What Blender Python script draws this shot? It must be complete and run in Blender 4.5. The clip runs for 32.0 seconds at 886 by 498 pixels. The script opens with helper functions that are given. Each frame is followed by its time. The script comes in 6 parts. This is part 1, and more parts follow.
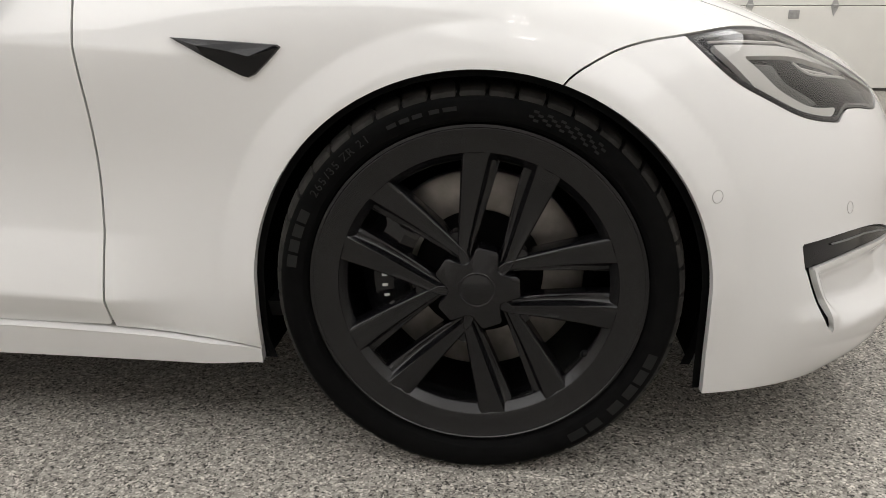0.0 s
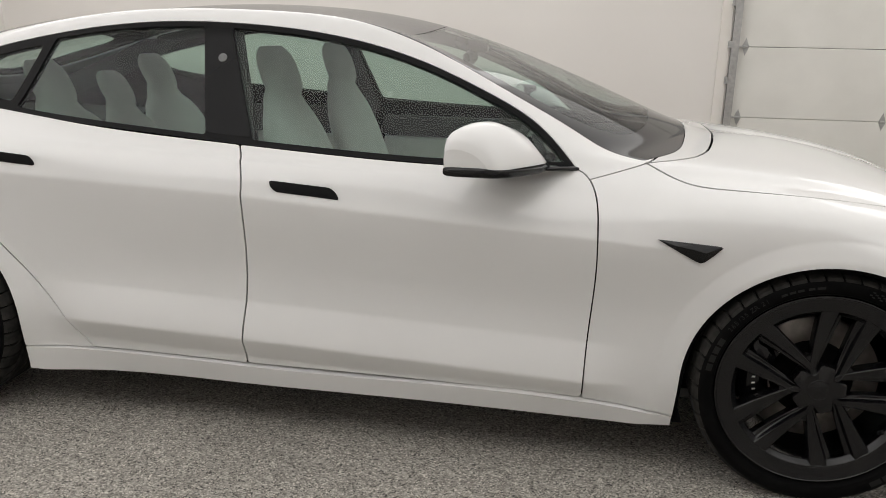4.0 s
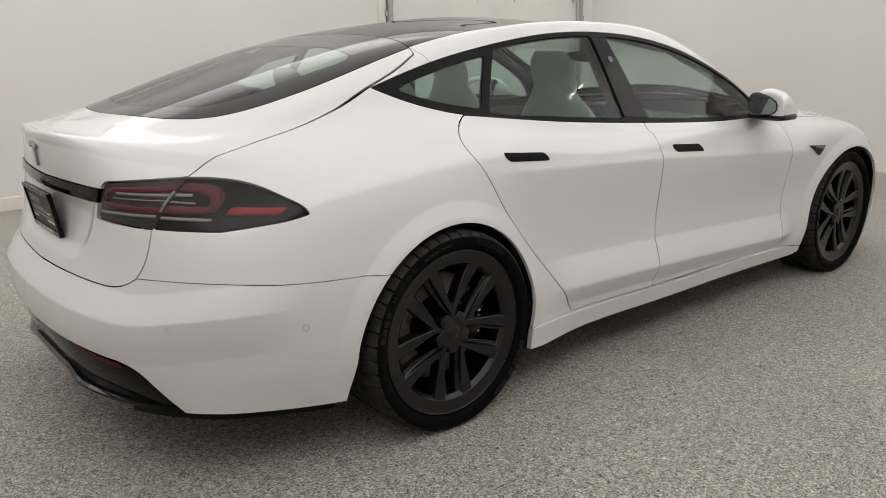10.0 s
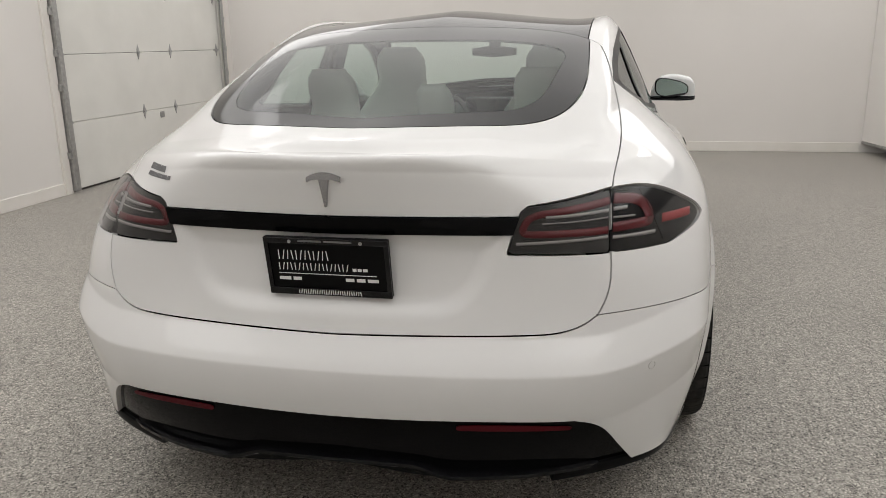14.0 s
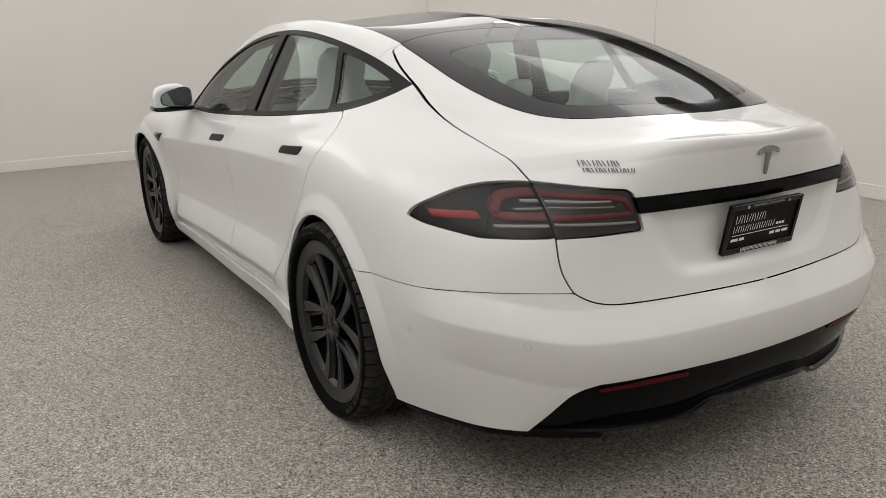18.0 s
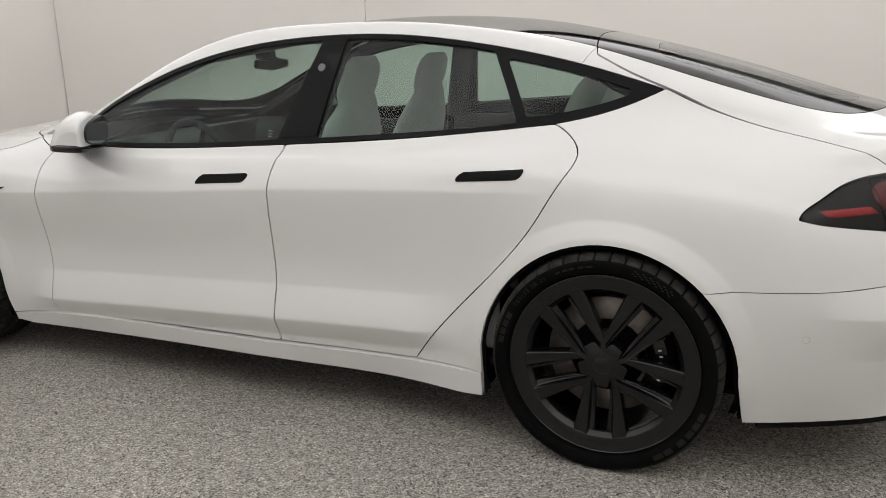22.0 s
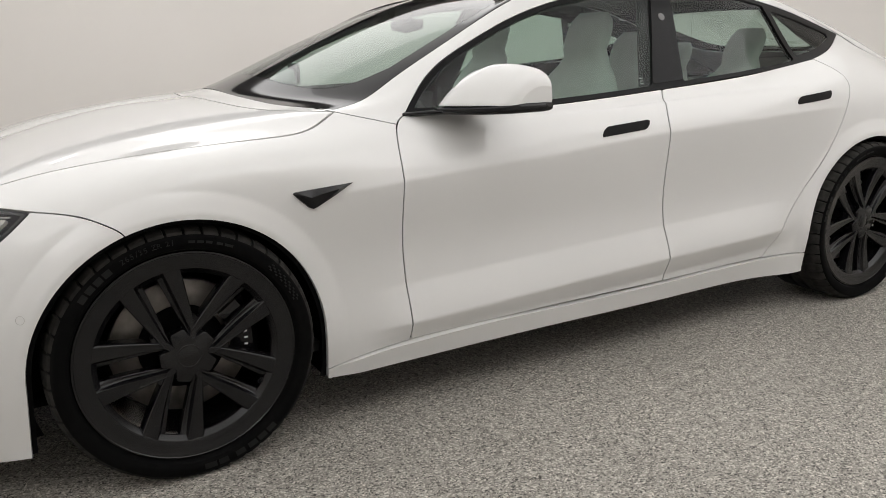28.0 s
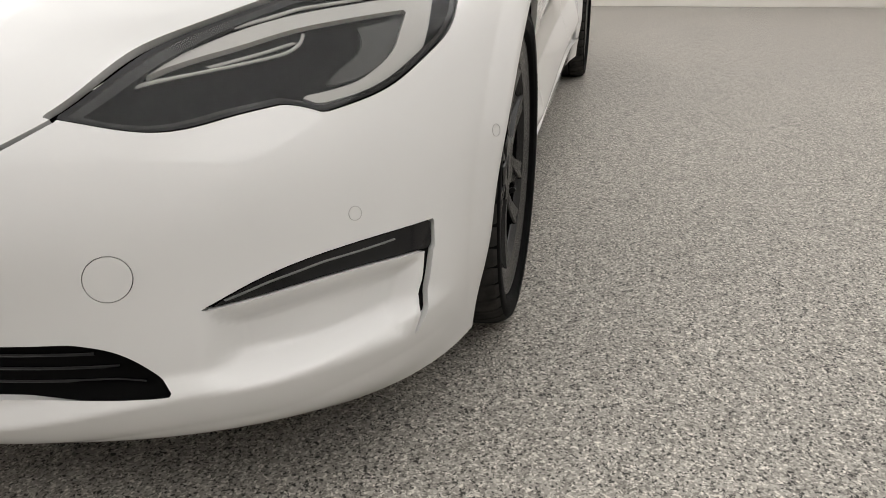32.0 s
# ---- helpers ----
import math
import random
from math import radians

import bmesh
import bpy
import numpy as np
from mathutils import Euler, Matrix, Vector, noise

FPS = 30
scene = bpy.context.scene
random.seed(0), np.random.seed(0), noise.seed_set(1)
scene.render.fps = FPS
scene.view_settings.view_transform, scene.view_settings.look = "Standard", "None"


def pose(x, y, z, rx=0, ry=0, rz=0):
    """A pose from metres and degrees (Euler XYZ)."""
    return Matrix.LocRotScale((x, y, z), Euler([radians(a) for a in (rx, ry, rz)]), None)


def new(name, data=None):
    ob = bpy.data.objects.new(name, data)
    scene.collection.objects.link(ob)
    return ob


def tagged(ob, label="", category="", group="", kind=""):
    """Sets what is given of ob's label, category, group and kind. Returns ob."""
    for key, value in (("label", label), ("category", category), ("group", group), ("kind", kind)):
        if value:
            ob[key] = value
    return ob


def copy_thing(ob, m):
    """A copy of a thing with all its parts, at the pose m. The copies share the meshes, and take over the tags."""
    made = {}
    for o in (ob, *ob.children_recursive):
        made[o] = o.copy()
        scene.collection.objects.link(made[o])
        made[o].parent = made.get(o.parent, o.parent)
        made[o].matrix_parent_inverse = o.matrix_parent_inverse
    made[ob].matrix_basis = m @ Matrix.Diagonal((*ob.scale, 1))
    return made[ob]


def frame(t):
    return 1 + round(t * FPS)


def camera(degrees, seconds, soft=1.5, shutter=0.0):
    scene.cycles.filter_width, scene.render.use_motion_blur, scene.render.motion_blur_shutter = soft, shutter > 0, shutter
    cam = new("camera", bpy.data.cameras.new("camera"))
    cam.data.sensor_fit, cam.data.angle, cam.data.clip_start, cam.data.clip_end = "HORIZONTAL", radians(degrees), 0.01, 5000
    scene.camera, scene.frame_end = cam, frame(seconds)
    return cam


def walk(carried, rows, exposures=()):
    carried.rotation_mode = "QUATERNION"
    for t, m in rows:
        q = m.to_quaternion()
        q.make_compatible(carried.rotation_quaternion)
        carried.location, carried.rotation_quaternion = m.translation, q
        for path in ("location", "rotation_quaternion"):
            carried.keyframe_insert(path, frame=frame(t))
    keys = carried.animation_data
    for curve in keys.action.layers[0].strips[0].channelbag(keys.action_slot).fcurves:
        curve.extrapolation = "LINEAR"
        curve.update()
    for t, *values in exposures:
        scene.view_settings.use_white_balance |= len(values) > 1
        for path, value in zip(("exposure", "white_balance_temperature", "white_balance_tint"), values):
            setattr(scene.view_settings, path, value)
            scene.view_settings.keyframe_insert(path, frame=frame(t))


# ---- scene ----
# camera: seconds, place, then tilt, lean and heading in degrees
PATH = [
    (0.0, 1.533, -2.215, 0.873, 70.59, 0.24, 4.97),
    (0.5, 1.528, -2.369, 0.983, 70.73, -0.08, 4.63),
    (1.0, 1.516, -2.577, 1.101, 71.00, -0.48, 4.85),
    (1.5, 1.505, -2.778, 1.208, 71.53, -0.82, 5.71),
    (2.0, 1.470, -2.931, 1.260, 72.11, -1.13, 7.03),
    (2.5, 1.364, -3.042, 1.294, 72.89, -1.25, 8.65),
    (3.0, 1.206, -3.105, 1.311, 73.48, -1.23, 9.80),
    (3.5, 0.999, -3.139, 1.336, 73.93, -1.17, 10.21),
    (4.0, 0.748, -3.189, 1.345, 74.24, -1.02, 10.00),
    (4.5, 0.485, -3.210, 1.366, 74.51, -0.98, 9.16),
    (6.5, -0.815, -3.256, 1.358, 74.64, -0.75, -4.25),
    (7.0, -1.199, -3.236, 1.354, 74.97, -0.64, -9.82),
    (7.5, -1.579, -3.235, 1.345, 75.15, -0.53, -15.18),
    (8.0, -1.930, -3.209, 1.340, 75.27, -0.33, -20.43),
    (8.5, -2.260, -3.146, 1.340, 75.25, -0.06, -25.52),
    (9.0, -2.579, -3.106, 1.341, 75.18, 0.13, -30.58),
    (9.5, -2.854, -2.999, 1.337, 75.24, 0.22, -35.42),
    (10.0, -3.132, -2.876, 1.317, 75.12, 0.23, -40.09),
    (10.5, -3.392, -2.688, 1.303, 75.09, 0.34, -44.47),
    (11.0, -3.631, -2.462, 1.291, 75.12, 0.51, -48.77),
    (11.5, -3.856, -2.231, 1.292, 75.10, 0.62, -53.25),
    (12.0, -4.014, -1.944, 1.297, 75.07, 0.72, -57.66),
    (12.5, -4.152, -1.631, 1.298, 75.03, 0.75, -62.10),
    (13.0, -4.194, -1.298, 1.303, 75.09, 0.87, -67.13),
    (13.5, -4.230, -0.982, 1.293, 75.14, 0.93, -72.29),
    (15.5, -4.225, 0.334, 1.326, 74.64, 1.09, -96.53),
    (16.0, -4.225, 0.660, 1.325, 74.51, 1.18, -101.87),
    (16.5, -4.185, 0.987, 1.332, 74.54, 1.19, -106.90),
    (17.0, -4.145, 1.319, 1.340, 74.55, 1.07, -111.75),
    (17.5, -4.069, 1.651, 1.332, 74.39, 1.10, -116.60),
    (18.0, -3.934, 1.960, 1.337, 74.43, 1.09, -121.22),
    (18.5, -3.805, 2.233, 1.334, 74.53, 1.01, -125.81),
    (19.0, -3.571, 2.449, 1.339, 74.84, 0.90, -130.18),
    (19.5, -3.323, 2.635, 1.332, 75.04, 0.90, -134.76),
    (20.0, -3.049, 2.819, 1.323, 75.09, 0.89, -139.29),
    (20.5, -2.784, 2.981, 1.328, 75.14, 0.88, -143.94),
    (21.0, -2.514, 3.123, 1.328, 75.17, 1.05, -148.68),
    (21.5, -2.199, 3.175, 1.329, 75.14, 1.00, -153.42),
    (22.0, -1.886, 3.218, 1.323, 75.12, 1.03, -157.86),
    (22.5, -1.577, 3.223, 1.306, 75.22, 1.01, -162.29),
    (23.0, -1.275, 3.221, 1.290, 75.44, 0.97, -166.81),
    (23.5, -0.962, 3.220, 1.270, 75.68, 0.98, -171.42),
    (24.0, -0.632, 3.195, 1.249, 75.93, 1.03, -176.18),
    (24.5, -0.328, 3.241, 1.253, 76.06, 1.06, -181.15),
    (25.0, -0.004, 3.244, 1.259, 76.07, 1.12, -185.57),
    (25.5, 0.335, 3.252, 1.261, 75.85, 1.08, -189.32),
    (26.0, 0.646, 3.249, 1.247, 75.58, 1.03, -192.76),
    (26.5, 0.937, 3.204, 1.210, 75.30, 0.91, -196.01),
    (28.5, 2.129, 2.880, 1.122, 75.09, 1.05, -215.39),
    (29.0, 2.372, 2.692, 1.069, 74.53, 0.99, -221.20),
    (29.5, 2.606, 2.481, 1.024, 73.77, 1.14, -227.55),
    (30.0, 2.769, 2.221, 0.984, 72.78, 1.50, -233.95),
    (30.5, 2.922, 1.955, 0.936, 71.53, 1.89, -240.26),
    (31.0, 3.010, 1.690, 0.882, 69.94, 2.09, -246.33),
    (31.5, 3.109, 1.442, 0.882, 68.37, 1.80, -252.16),
    (32.0, 3.169, 1.176, 0.882, 66.70, 0.93, -257.72),
]
cam = camera(58.99, 32.0, soft=0.8)
walk(cam, [(t, pose(*row)) for t, *row in PATH], ((0.0, 0.72, 6450, 10), (1.0, 0.34, 6460, 10), (3.0, 0.25, 6470, 10), (8.0, 0.21, 6490, 10), (13.0, 0.21, 6450, 10), (16.0, 0.18, 6460, 10), (20.0, 0.21, 6420, 10), (24.0, 0.24, 6380, 10), (26.0, 0.29, 6380, 10), (29.0, 0.33, 6450, 10), (31.0, 0.32, 6500, 10), (32.0, 0.44, 6480, 10)))

# ---- light: a closed garage lit mostly by unseen panels added under the ceiling ----
world = bpy.data.worlds.new("world")
scene.world = world
world.use_nodes = True
world.node_tree.nodes["Background"].inputs["Color"].default_value = (0.02, 0.02, 0.02, 1)
world.node_tree.nodes["Background"].inputs["Strength"].default_value = 0.2
CEILING = 3.30

# ---- materials ----
def material(name, colour, rough=0.5, metal=0.0, **more):
    m = bpy.data.materials.new(name)
    m.use_nodes = True
    b = m.node_tree.nodes["Principled BSDF"]
    b.inputs["Base Color"].default_value = (*colour, 1)
    b.inputs["Roughness"].default_value = rough
    b.inputs["Metallic"].default_value = metal
    for key, value in more.items():
        b.inputs[key.replace("_", " ")].default_value = value
    return m


def nodes_of(m):
    t = m.node_tree
    return t.nodes, t.links, t.nodes["Principled BSDF"]


def add_noise(m, scale, low, high, detail=4, bump=0.0, bump_scale=None, rough=None, dist=0.02):
    """Mottle between two colours, with fine relief and uneven gloss."""
    n, l, b = nodes_of(m)
    co = n.new("ShaderNodeTexCoord")
    tex = n.new("ShaderNodeTexNoise")
    tex.inputs["Scale"].default_value, tex.inputs["Detail"].default_value = scale, detail
    l.new(co.outputs["Object"], tex.inputs["Vector"])
    ramp = n.new("ShaderNodeValToRGB")
    ramp.color_ramp.elements[0].position, ramp.color_ramp.elements[1].position = 0.3, 0.7
    ramp.color_ramp.elements[0].color, ramp.color_ramp.elements[1].color = (*low, 1), (*high, 1)
    l.new(tex.outputs["Fac"], ramp.inputs["Fac"])
    l.new(ramp.outputs["Color"], b.inputs["Base Color"])
    if rough:
        r = n.new("ShaderNodeMapRange")
        r.inputs["To Min"].default_value, r.inputs["To Max"].default_value = rough
        l.new(tex.outputs["Fac"], r.inputs["Value"])
        l.new(r.outputs["Result"], b.inputs["Roughness"])
    if bump:
        t2 = n.new("ShaderNodeTexNoise")
        t2.inputs["Scale"].default_value, t2.inputs["Detail"].default_value = bump_scale or scale * 8, 5
        l.new(co.outputs["Object"], t2.inputs["Vector"])
        bp = n.new("ShaderNodeBump")
        bp.inputs["Strength"].default_value, bp.inputs["Distance"].default_value = bump, dist
        l.new(t2.outputs["Fac"], bp.inputs["Height"])
        l.new(bp.outputs["Normal"], b.inputs["Normal"])
    return m


PAINT = material("pearl_white_paint", (0.66, 0.66, 0.652), 0.38, 0.0, Coat_Weight=1.0, Coat_Roughness=0.04, Coat_IOR=1.5)
BLACK_GLOSS = material("gloss_black", (0.004, 0.004, 0.005), 0.08, 0.0, Specular_IOR_Level=0.35)
BLACK_DEEP = material("deep_black_plastic", (0.0025, 0.0025, 0.0028), 0.08, 0.0, Specular_IOR_Level=0.10)
PILLAR_BLACK = material("pillar_black", (0.0035, 0.0035, 0.0037), 0.10, 0.0, Specular_IOR_Level=0.12)
BLACK_SATIN = material("satin_black", (0.0035, 0.0035, 0.0037), 0.32, 0.0, Specular_IOR_Level=0.10)
BLACK_RUBBER = add_noise(material("tyre_rubber", (0.02, 0.02, 0.02), 0.72, 0.0, Specular_IOR_Level=0.05), 40, (0.0022, 0.0022, 0.0023), (0.0042, 0.0042, 0.0042), bump=0.2, bump_scale=900, rough=(0.6, 0.8), dist=0.001)
LINER = material("wheel_liner", (0.004, 0.004, 0.004), 0.95, 0.0, Specular_IOR_Level=0.05)
WHEEL_GREY = add_noise(material("wheel_grey", (0.02, 0.02, 0.021), 0.3, 0.0, Specular_IOR_Level=0.36), 60, (0.0042, 0.0042, 0.0048), (0.0062, 0.0062, 0.0070), bump=0.05, bump_scale=900, rough=(0.20, 0.28), dist=0.0006)
WALL = add_noise(material("wall_paint", (0.70, 0.665, 0.62), 0.7), 0.7, (0.70, 0.675, 0.645), (0.74, 0.715, 0.685), bump=0.12, bump_scale=220, rough=(0.6, 0.8), dist=0.002)
CEIL_MAT = add_noise(material("ceiling_paint", (0.8, 0.8, 0.78), 0.8), 0.8, (0.60, 0.595, 0.585), (0.66, 0.65, 0.64))
STEEL = add_noise(material("galvanised_steel", (0.45, 0.45, 0.44), 0.45, 0.9), 30, (0.36, 0.36, 0.36), (0.5, 0.5, 0.49), rough=(0.35, 0.55))
DOOR_WHITE = add_noise(material("door_enamel", (0.72, 0.71, 0.67), 0.45), 3, (0.69, 0.68, 0.64), (0.74, 0.73, 0.69), bump=0.15, bump_scale=500, dist=0.001)


def epoxy():
    """Grey epoxy floor full of white, grey and black paint flakes."""
    m = material("flake_epoxy", (0.2, 0.2, 0.2), 0.32, 0.0, Specular_IOR_Level=0.10)
    n, l, b = nodes_of(m)
    co = n.new("ShaderNodeTexCoord")
    warp = n.new("ShaderNodeTexNoise")
    warp.inputs["Scale"].default_value = 160
    l.new(co.outputs["Object"], warp.inputs["Vector"])
    mix = n.new("ShaderNodeMixRGB")
    mix.blend_type = "LINEAR_LIGHT"
    mix.inputs["Fac"].default_value = 0.006
    l.new(co.outputs["Object"], mix.inputs["Color1"])
    l.new(warp.outputs["Color"], mix.inputs["Color2"])
    v = n.new("ShaderNodeTexVoronoi")
    v.inputs["Scale"].default_value = 240
    l.new(mix.outputs["Color"], v.inputs["Vector"])
    sep = n.new("ShaderNodeSeparateColor")
    l.new(v.outputs["Color"], sep.inputs["Color"])
    ramp = n.new("ShaderNodeValToRGB")
    e = ramp.color_ramp.elements
    ramp.color_ramp.interpolation = "CONSTANT"
    e[0].position, e[0].color = 0.0, (0.045, 0.043, 0.039, 1)
    e[1].position, e[1].color = 0.115, (0.190, 0.178, 0.160, 1)
    for p, c in ((0.34, (0.305, 0.288, 0.258, 1)), (0.65, (0.415, 0.392, 0.352, 1)), (0.885, (0.640, 0.608, 0.550, 1))):
        s = e.new(p)
        s.color = c
    l.new(sep.outputs["Red"], ramp.inputs["Fac"])
    mid = n.new("ShaderNodeTexNoise")
    mid.inputs["Scale"].default_value, mid.inputs["Detail"].default_value, mid.inputs["Roughness"].default_value = 38, 6, 0.75
    l.new(co.outputs["Object"], mid.inputs["Vector"])
    clump = n.new("ShaderNodeMapRange")
    clump.inputs["From Min"].default_value, clump.inputs["From Max"].default_value = 0.3, 0.7
    clump.inputs["To Min"].default_value, clump.inputs["To Max"].default_value = 0.72, 1.26
    l.new(mid.outputs["Fac"], clump.inputs["Value"])
    big = n.new("ShaderNodeTexNoise")
    big.inputs["Scale"].default_value, big.inputs["Detail"].default_value = 1.1, 5
    l.new(co.outputs["Object"], big.inputs["Vector"])
    tone = n.new("ShaderNodeMapRange")
    tone.inputs["From Min"].default_value, tone.inputs["From Max"].default_value = 0.3, 0.7
    tone.inputs["To Min"].default_value, tone.inputs["To Max"].default_value = 0.90, 1.06
    l.new(big.outputs["Fac"], tone.inputs["Value"])
    mul = n.new("ShaderNodeMixRGB")
    mul.blend_type, mul.inputs["Fac"].default_value = "MULTIPLY", 1.0
    l.new(ramp.outputs["Color"], mul.inputs["Color1"])
    l.new(tone.outputs["Result"], mul.inputs["Color2"])
    mul2 = n.new("ShaderNodeMixRGB")
    mul2.blend_type, mul2.inputs["Fac"].default_value = "MULTIPLY", 1.0
    l.new(mul.outputs["Color"], mul2.inputs["Color1"])
    l.new(clump.outputs["Result"], mul2.inputs["Color2"])
    l.new(mul2.outputs["Color"], b.inputs["Base Color"])
    rr = n.new("ShaderNodeMapRange")
    rr.inputs["To Min"].default_value, rr.inputs["To Max"].default_value = 0.26, 0.50
    l.new(big.outputs["Fac"], rr.inputs["Value"])
    l.new(rr.outputs["Result"], b.inputs["Roughness"])
    bp = n.new("ShaderNodeBump")
    bp.inputs["Strength"].default_value, bp.inputs["Distance"].default_value = 0.4, 0.0016
    l.new(sep.outputs["Green"], bp.inputs["Height"])
    l.new(bp.outputs["Normal"], b.inputs["Normal"])
    return m


EPOXY = epoxy()


def glass(name, tint, ior=1.5, rough=0.0):
    """A tinted pane: it lets the light straight through and mirrors at grazing angles."""
    m = bpy.data.materials.new(name)
    m.use_nodes = True
    n, l = m.node_tree.nodes, m.node_tree.links
    n.clear()
    out = n.new("ShaderNodeOutputMaterial")
    mix = n.new("ShaderNodeMixShader")
    clear = n.new("ShaderNodeBsdfTransparent")
    clear.inputs["Color"].default_value = (*tint, 1)
    gloss = n.new("ShaderNodeBsdfGlossy")
    gloss.inputs["Roughness"].default_value = rough
    edge = n.new("ShaderNodeLayerWeight")
    edge.inputs["Blend"].default_value = 0.5
    steep = n.new("ShaderNodeMath")
    steep.operation, steep.inputs[1].default_value = "POWER", 5.0
    l.new(edge.outputs["Facing"], steep.inputs[0])
    f0 = ((ior - 1) / (ior + 1)) ** 2
    fr = n.new("ShaderNodeMath")
    fr.operation, fr.inputs[1].default_value, fr.inputs[2].default_value = "MULTIPLY_ADD", 1 - f0, f0
    l.new(steep.outputs["Value"], fr.inputs[0])
    l.new(fr.outputs["Value"], mix.inputs["Fac"])
    l.new(clear.outputs["BSDF"], mix.inputs[1])
    l.new(gloss.outputs["BSDF"], mix.inputs[2])
    l.new(mix.outputs["Shader"], out.inputs["Surface"])
    return m


SIDE_GLASS = glass("side_glass", (0.58, 0.69, 0.64), 1.40)
ROOF_GLASS = glass("roof_glass", (0.10, 0.10, 0.105))
FRONT_GLASS = glass("windscreen_glass", (0.74, 0.82, 0.78))
REAR_GLASS = glass("rear_glass", (0.78, 0.87, 0.83), 1.38)

# ---- mesh tools ----
def link(name, verts, faces, mat, parent=None, label="", smooth=True, normals=None, sharp=0):
    me = bpy.data.meshes.new(name)
    me.from_pydata([tuple(map(float, v)) for v in verts], [], [tuple(map(int, f)) for f in faces])
    me.materials.append(mat)
    me.polygons.foreach_set("use_smooth", [smooth] * len(me.polygons))
    if normals is not None:
        me.normals_split_custom_set_from_vertices([tuple(map(float, n)) for n in normals])
    if sharp:
        me.set_sharp_from_angle(angle=radians(sharp))
    me.update()
    ob = new(name, me)
    if parent:
        ob.parent = parent
    if label:
        tagged(ob, label)
    return ob


def part(name, bm, mat, parent=None, label="", smooth=False):
    me = bpy.data.meshes.new(name)
    bm.to_mesh(me)
    bm.free()
    me.materials.append(mat)
    if smooth:
        me.polygons.foreach_set("use_smooth", [True] * len(me.polygons))
    ob = new(name, me)
    if parent:
        ob.parent = parent
    if label:
        tagged(ob, label)
    return ob


def box(x0, x1, y0, y1, z0, z1, bevel=0.0, segments=2):
    bm = bmesh.new()
    bmesh.ops.create_cube(bm, size=1.0)
    bmesh.ops.transform(bm, verts=bm.verts, matrix=Matrix.LocRotScale(((x0 + x1) / 2, (y0 + y1) / 2, (z0 + z1) / 2), None, (abs(x1 - x0), abs(y1 - y0), abs(z1 - z0))))
    if bevel:
        bmesh.ops.bevel(bm, geom=bm.edges[:], offset=bevel, segments=segments, affect="EDGES", profile=0.5)
    return bm


def empty(name):
    return new(name)

# ---- the garage ----
X0, X1, Y0, Y1 = -5.05, 5.37, -4.05, 4.15
RIGHT_TOP = 2.62


def slab(name, b, mat, label, category):
    return tagged(part(name, box(*b), mat), label, category, kind="structure")


slab("floor", (X0 - 0.2, X1 + 0.2, Y0 - 2.2, Y1 + 0.2, -0.15, 0.0), EPOXY, "grey epoxy garage floor full of speckled paint flakes", "floor")
slab("ceiling", (X0 - 0.2, X1 + 0.2, Y0 - 2.2, Y1 + 0.2, CEILING, CEILING + 0.15), CEIL_MAT, "plain grey-white painted garage ceiling", "ceiling")
slab("wall_front", (X1, X1 + 0.15, Y0 - 2.2, Y1 + 0.2, 0, CEILING), WALL, "smooth off-white painted garage wall", "wall")
slab("wall_back", (X0 - 0.15, X0, Y0 - 2.2, Y1 + 0.2, 0, CEILING), WALL, "smooth off-white painted garage wall", "wall")
DX0, DX1, DZ = 2.03, 5.08, 2.46
slab("wall_left", (X0, DX0 - 0.02, Y1, Y1 + 0.15, 0, CEILING), WALL, "off-white painted wall beside the garage door", "wall")
slab("wall_left_end", (DX1 + 0.02, X1, Y1, Y1 + 0.15, 0, CEILING), WALL, "narrow off-white wall strip beside the garage door", "wall")
slab("wall_left_top", (DX0 - 0.02, DX1 + 0.02, Y1, Y1 + 0.15, DZ, CEILING), WALL, "off-white painted wall above the garage door", "wall")
slab("wall_right", (X0, 1.90, Y0 - 0.15, Y0, 0, RIGHT_TOP), WALL, "off-white painted wall that ends below the ceiling", "wall")
SEAM_PAINT = material("joint_filler", (0.30, 0.285, 0.27), 0.8)
# near-black colour stands in for the missing light behind the partition
UNLIT_WALL = add_noise(material("unlit_wall_shade", (0.05, 0.05, 0.05), 0.9), 2, (0.04, 0.04, 0.04), (0.06, 0.06, 0.06))
slab("wall_right_far", (X0, X1, Y0 - 2.2, Y0 - 2.05, 0, CEILING), UNLIT_WALL, "wall behind the partition, coloured dark to stand for the unlit space", "wall")

slab("wall_right_post", (1.902, 1.99, Y0 - 0.15, Y0 - 0.012, 0, RIGHT_TOP), WALL, "off-white painted wall end behind the partition joint", "wall")

slab("wall_column", (X0 - 0.01, -4.69, Y0 - 0.01, -3.76, 0, CEILING), WALL, "boxed off-white column in the corner", "wall")
slab("wall_joint", (X0 - 0.02, X0 + 0.003, -3.462, -3.456, 0.11, CEILING), SEAM_PAINT, "thin grey joint between two wall panels", "joint")

# skirting: a low white board along the walls
SKIRT = add_noise(material("skirting_paint", (0.74, 0.71, 0.66), 0.5), 3, (0.71, 0.68, 0.63), (0.76, 0.73, 0.69))


def skirting(b):
    ob = part("baseboard", box(*b, 0.004), SKIRT)
    return tagged(ob, "low white painted skirting board along the wall", "baseboard", kind="structure")


skirting((X1 - 0.012, X1, -3.40, Y1, 0, 0.11))
skirting((X0, X0 + 0.012, -3.76, Y1, 0, 0.11))
skirting((X0, DX0 - 0.12, Y1 - 0.012, Y1, 0, 0.11))
skirting((-4.69, 1.90, Y0, Y0 + 0.012, 0, 0.11))

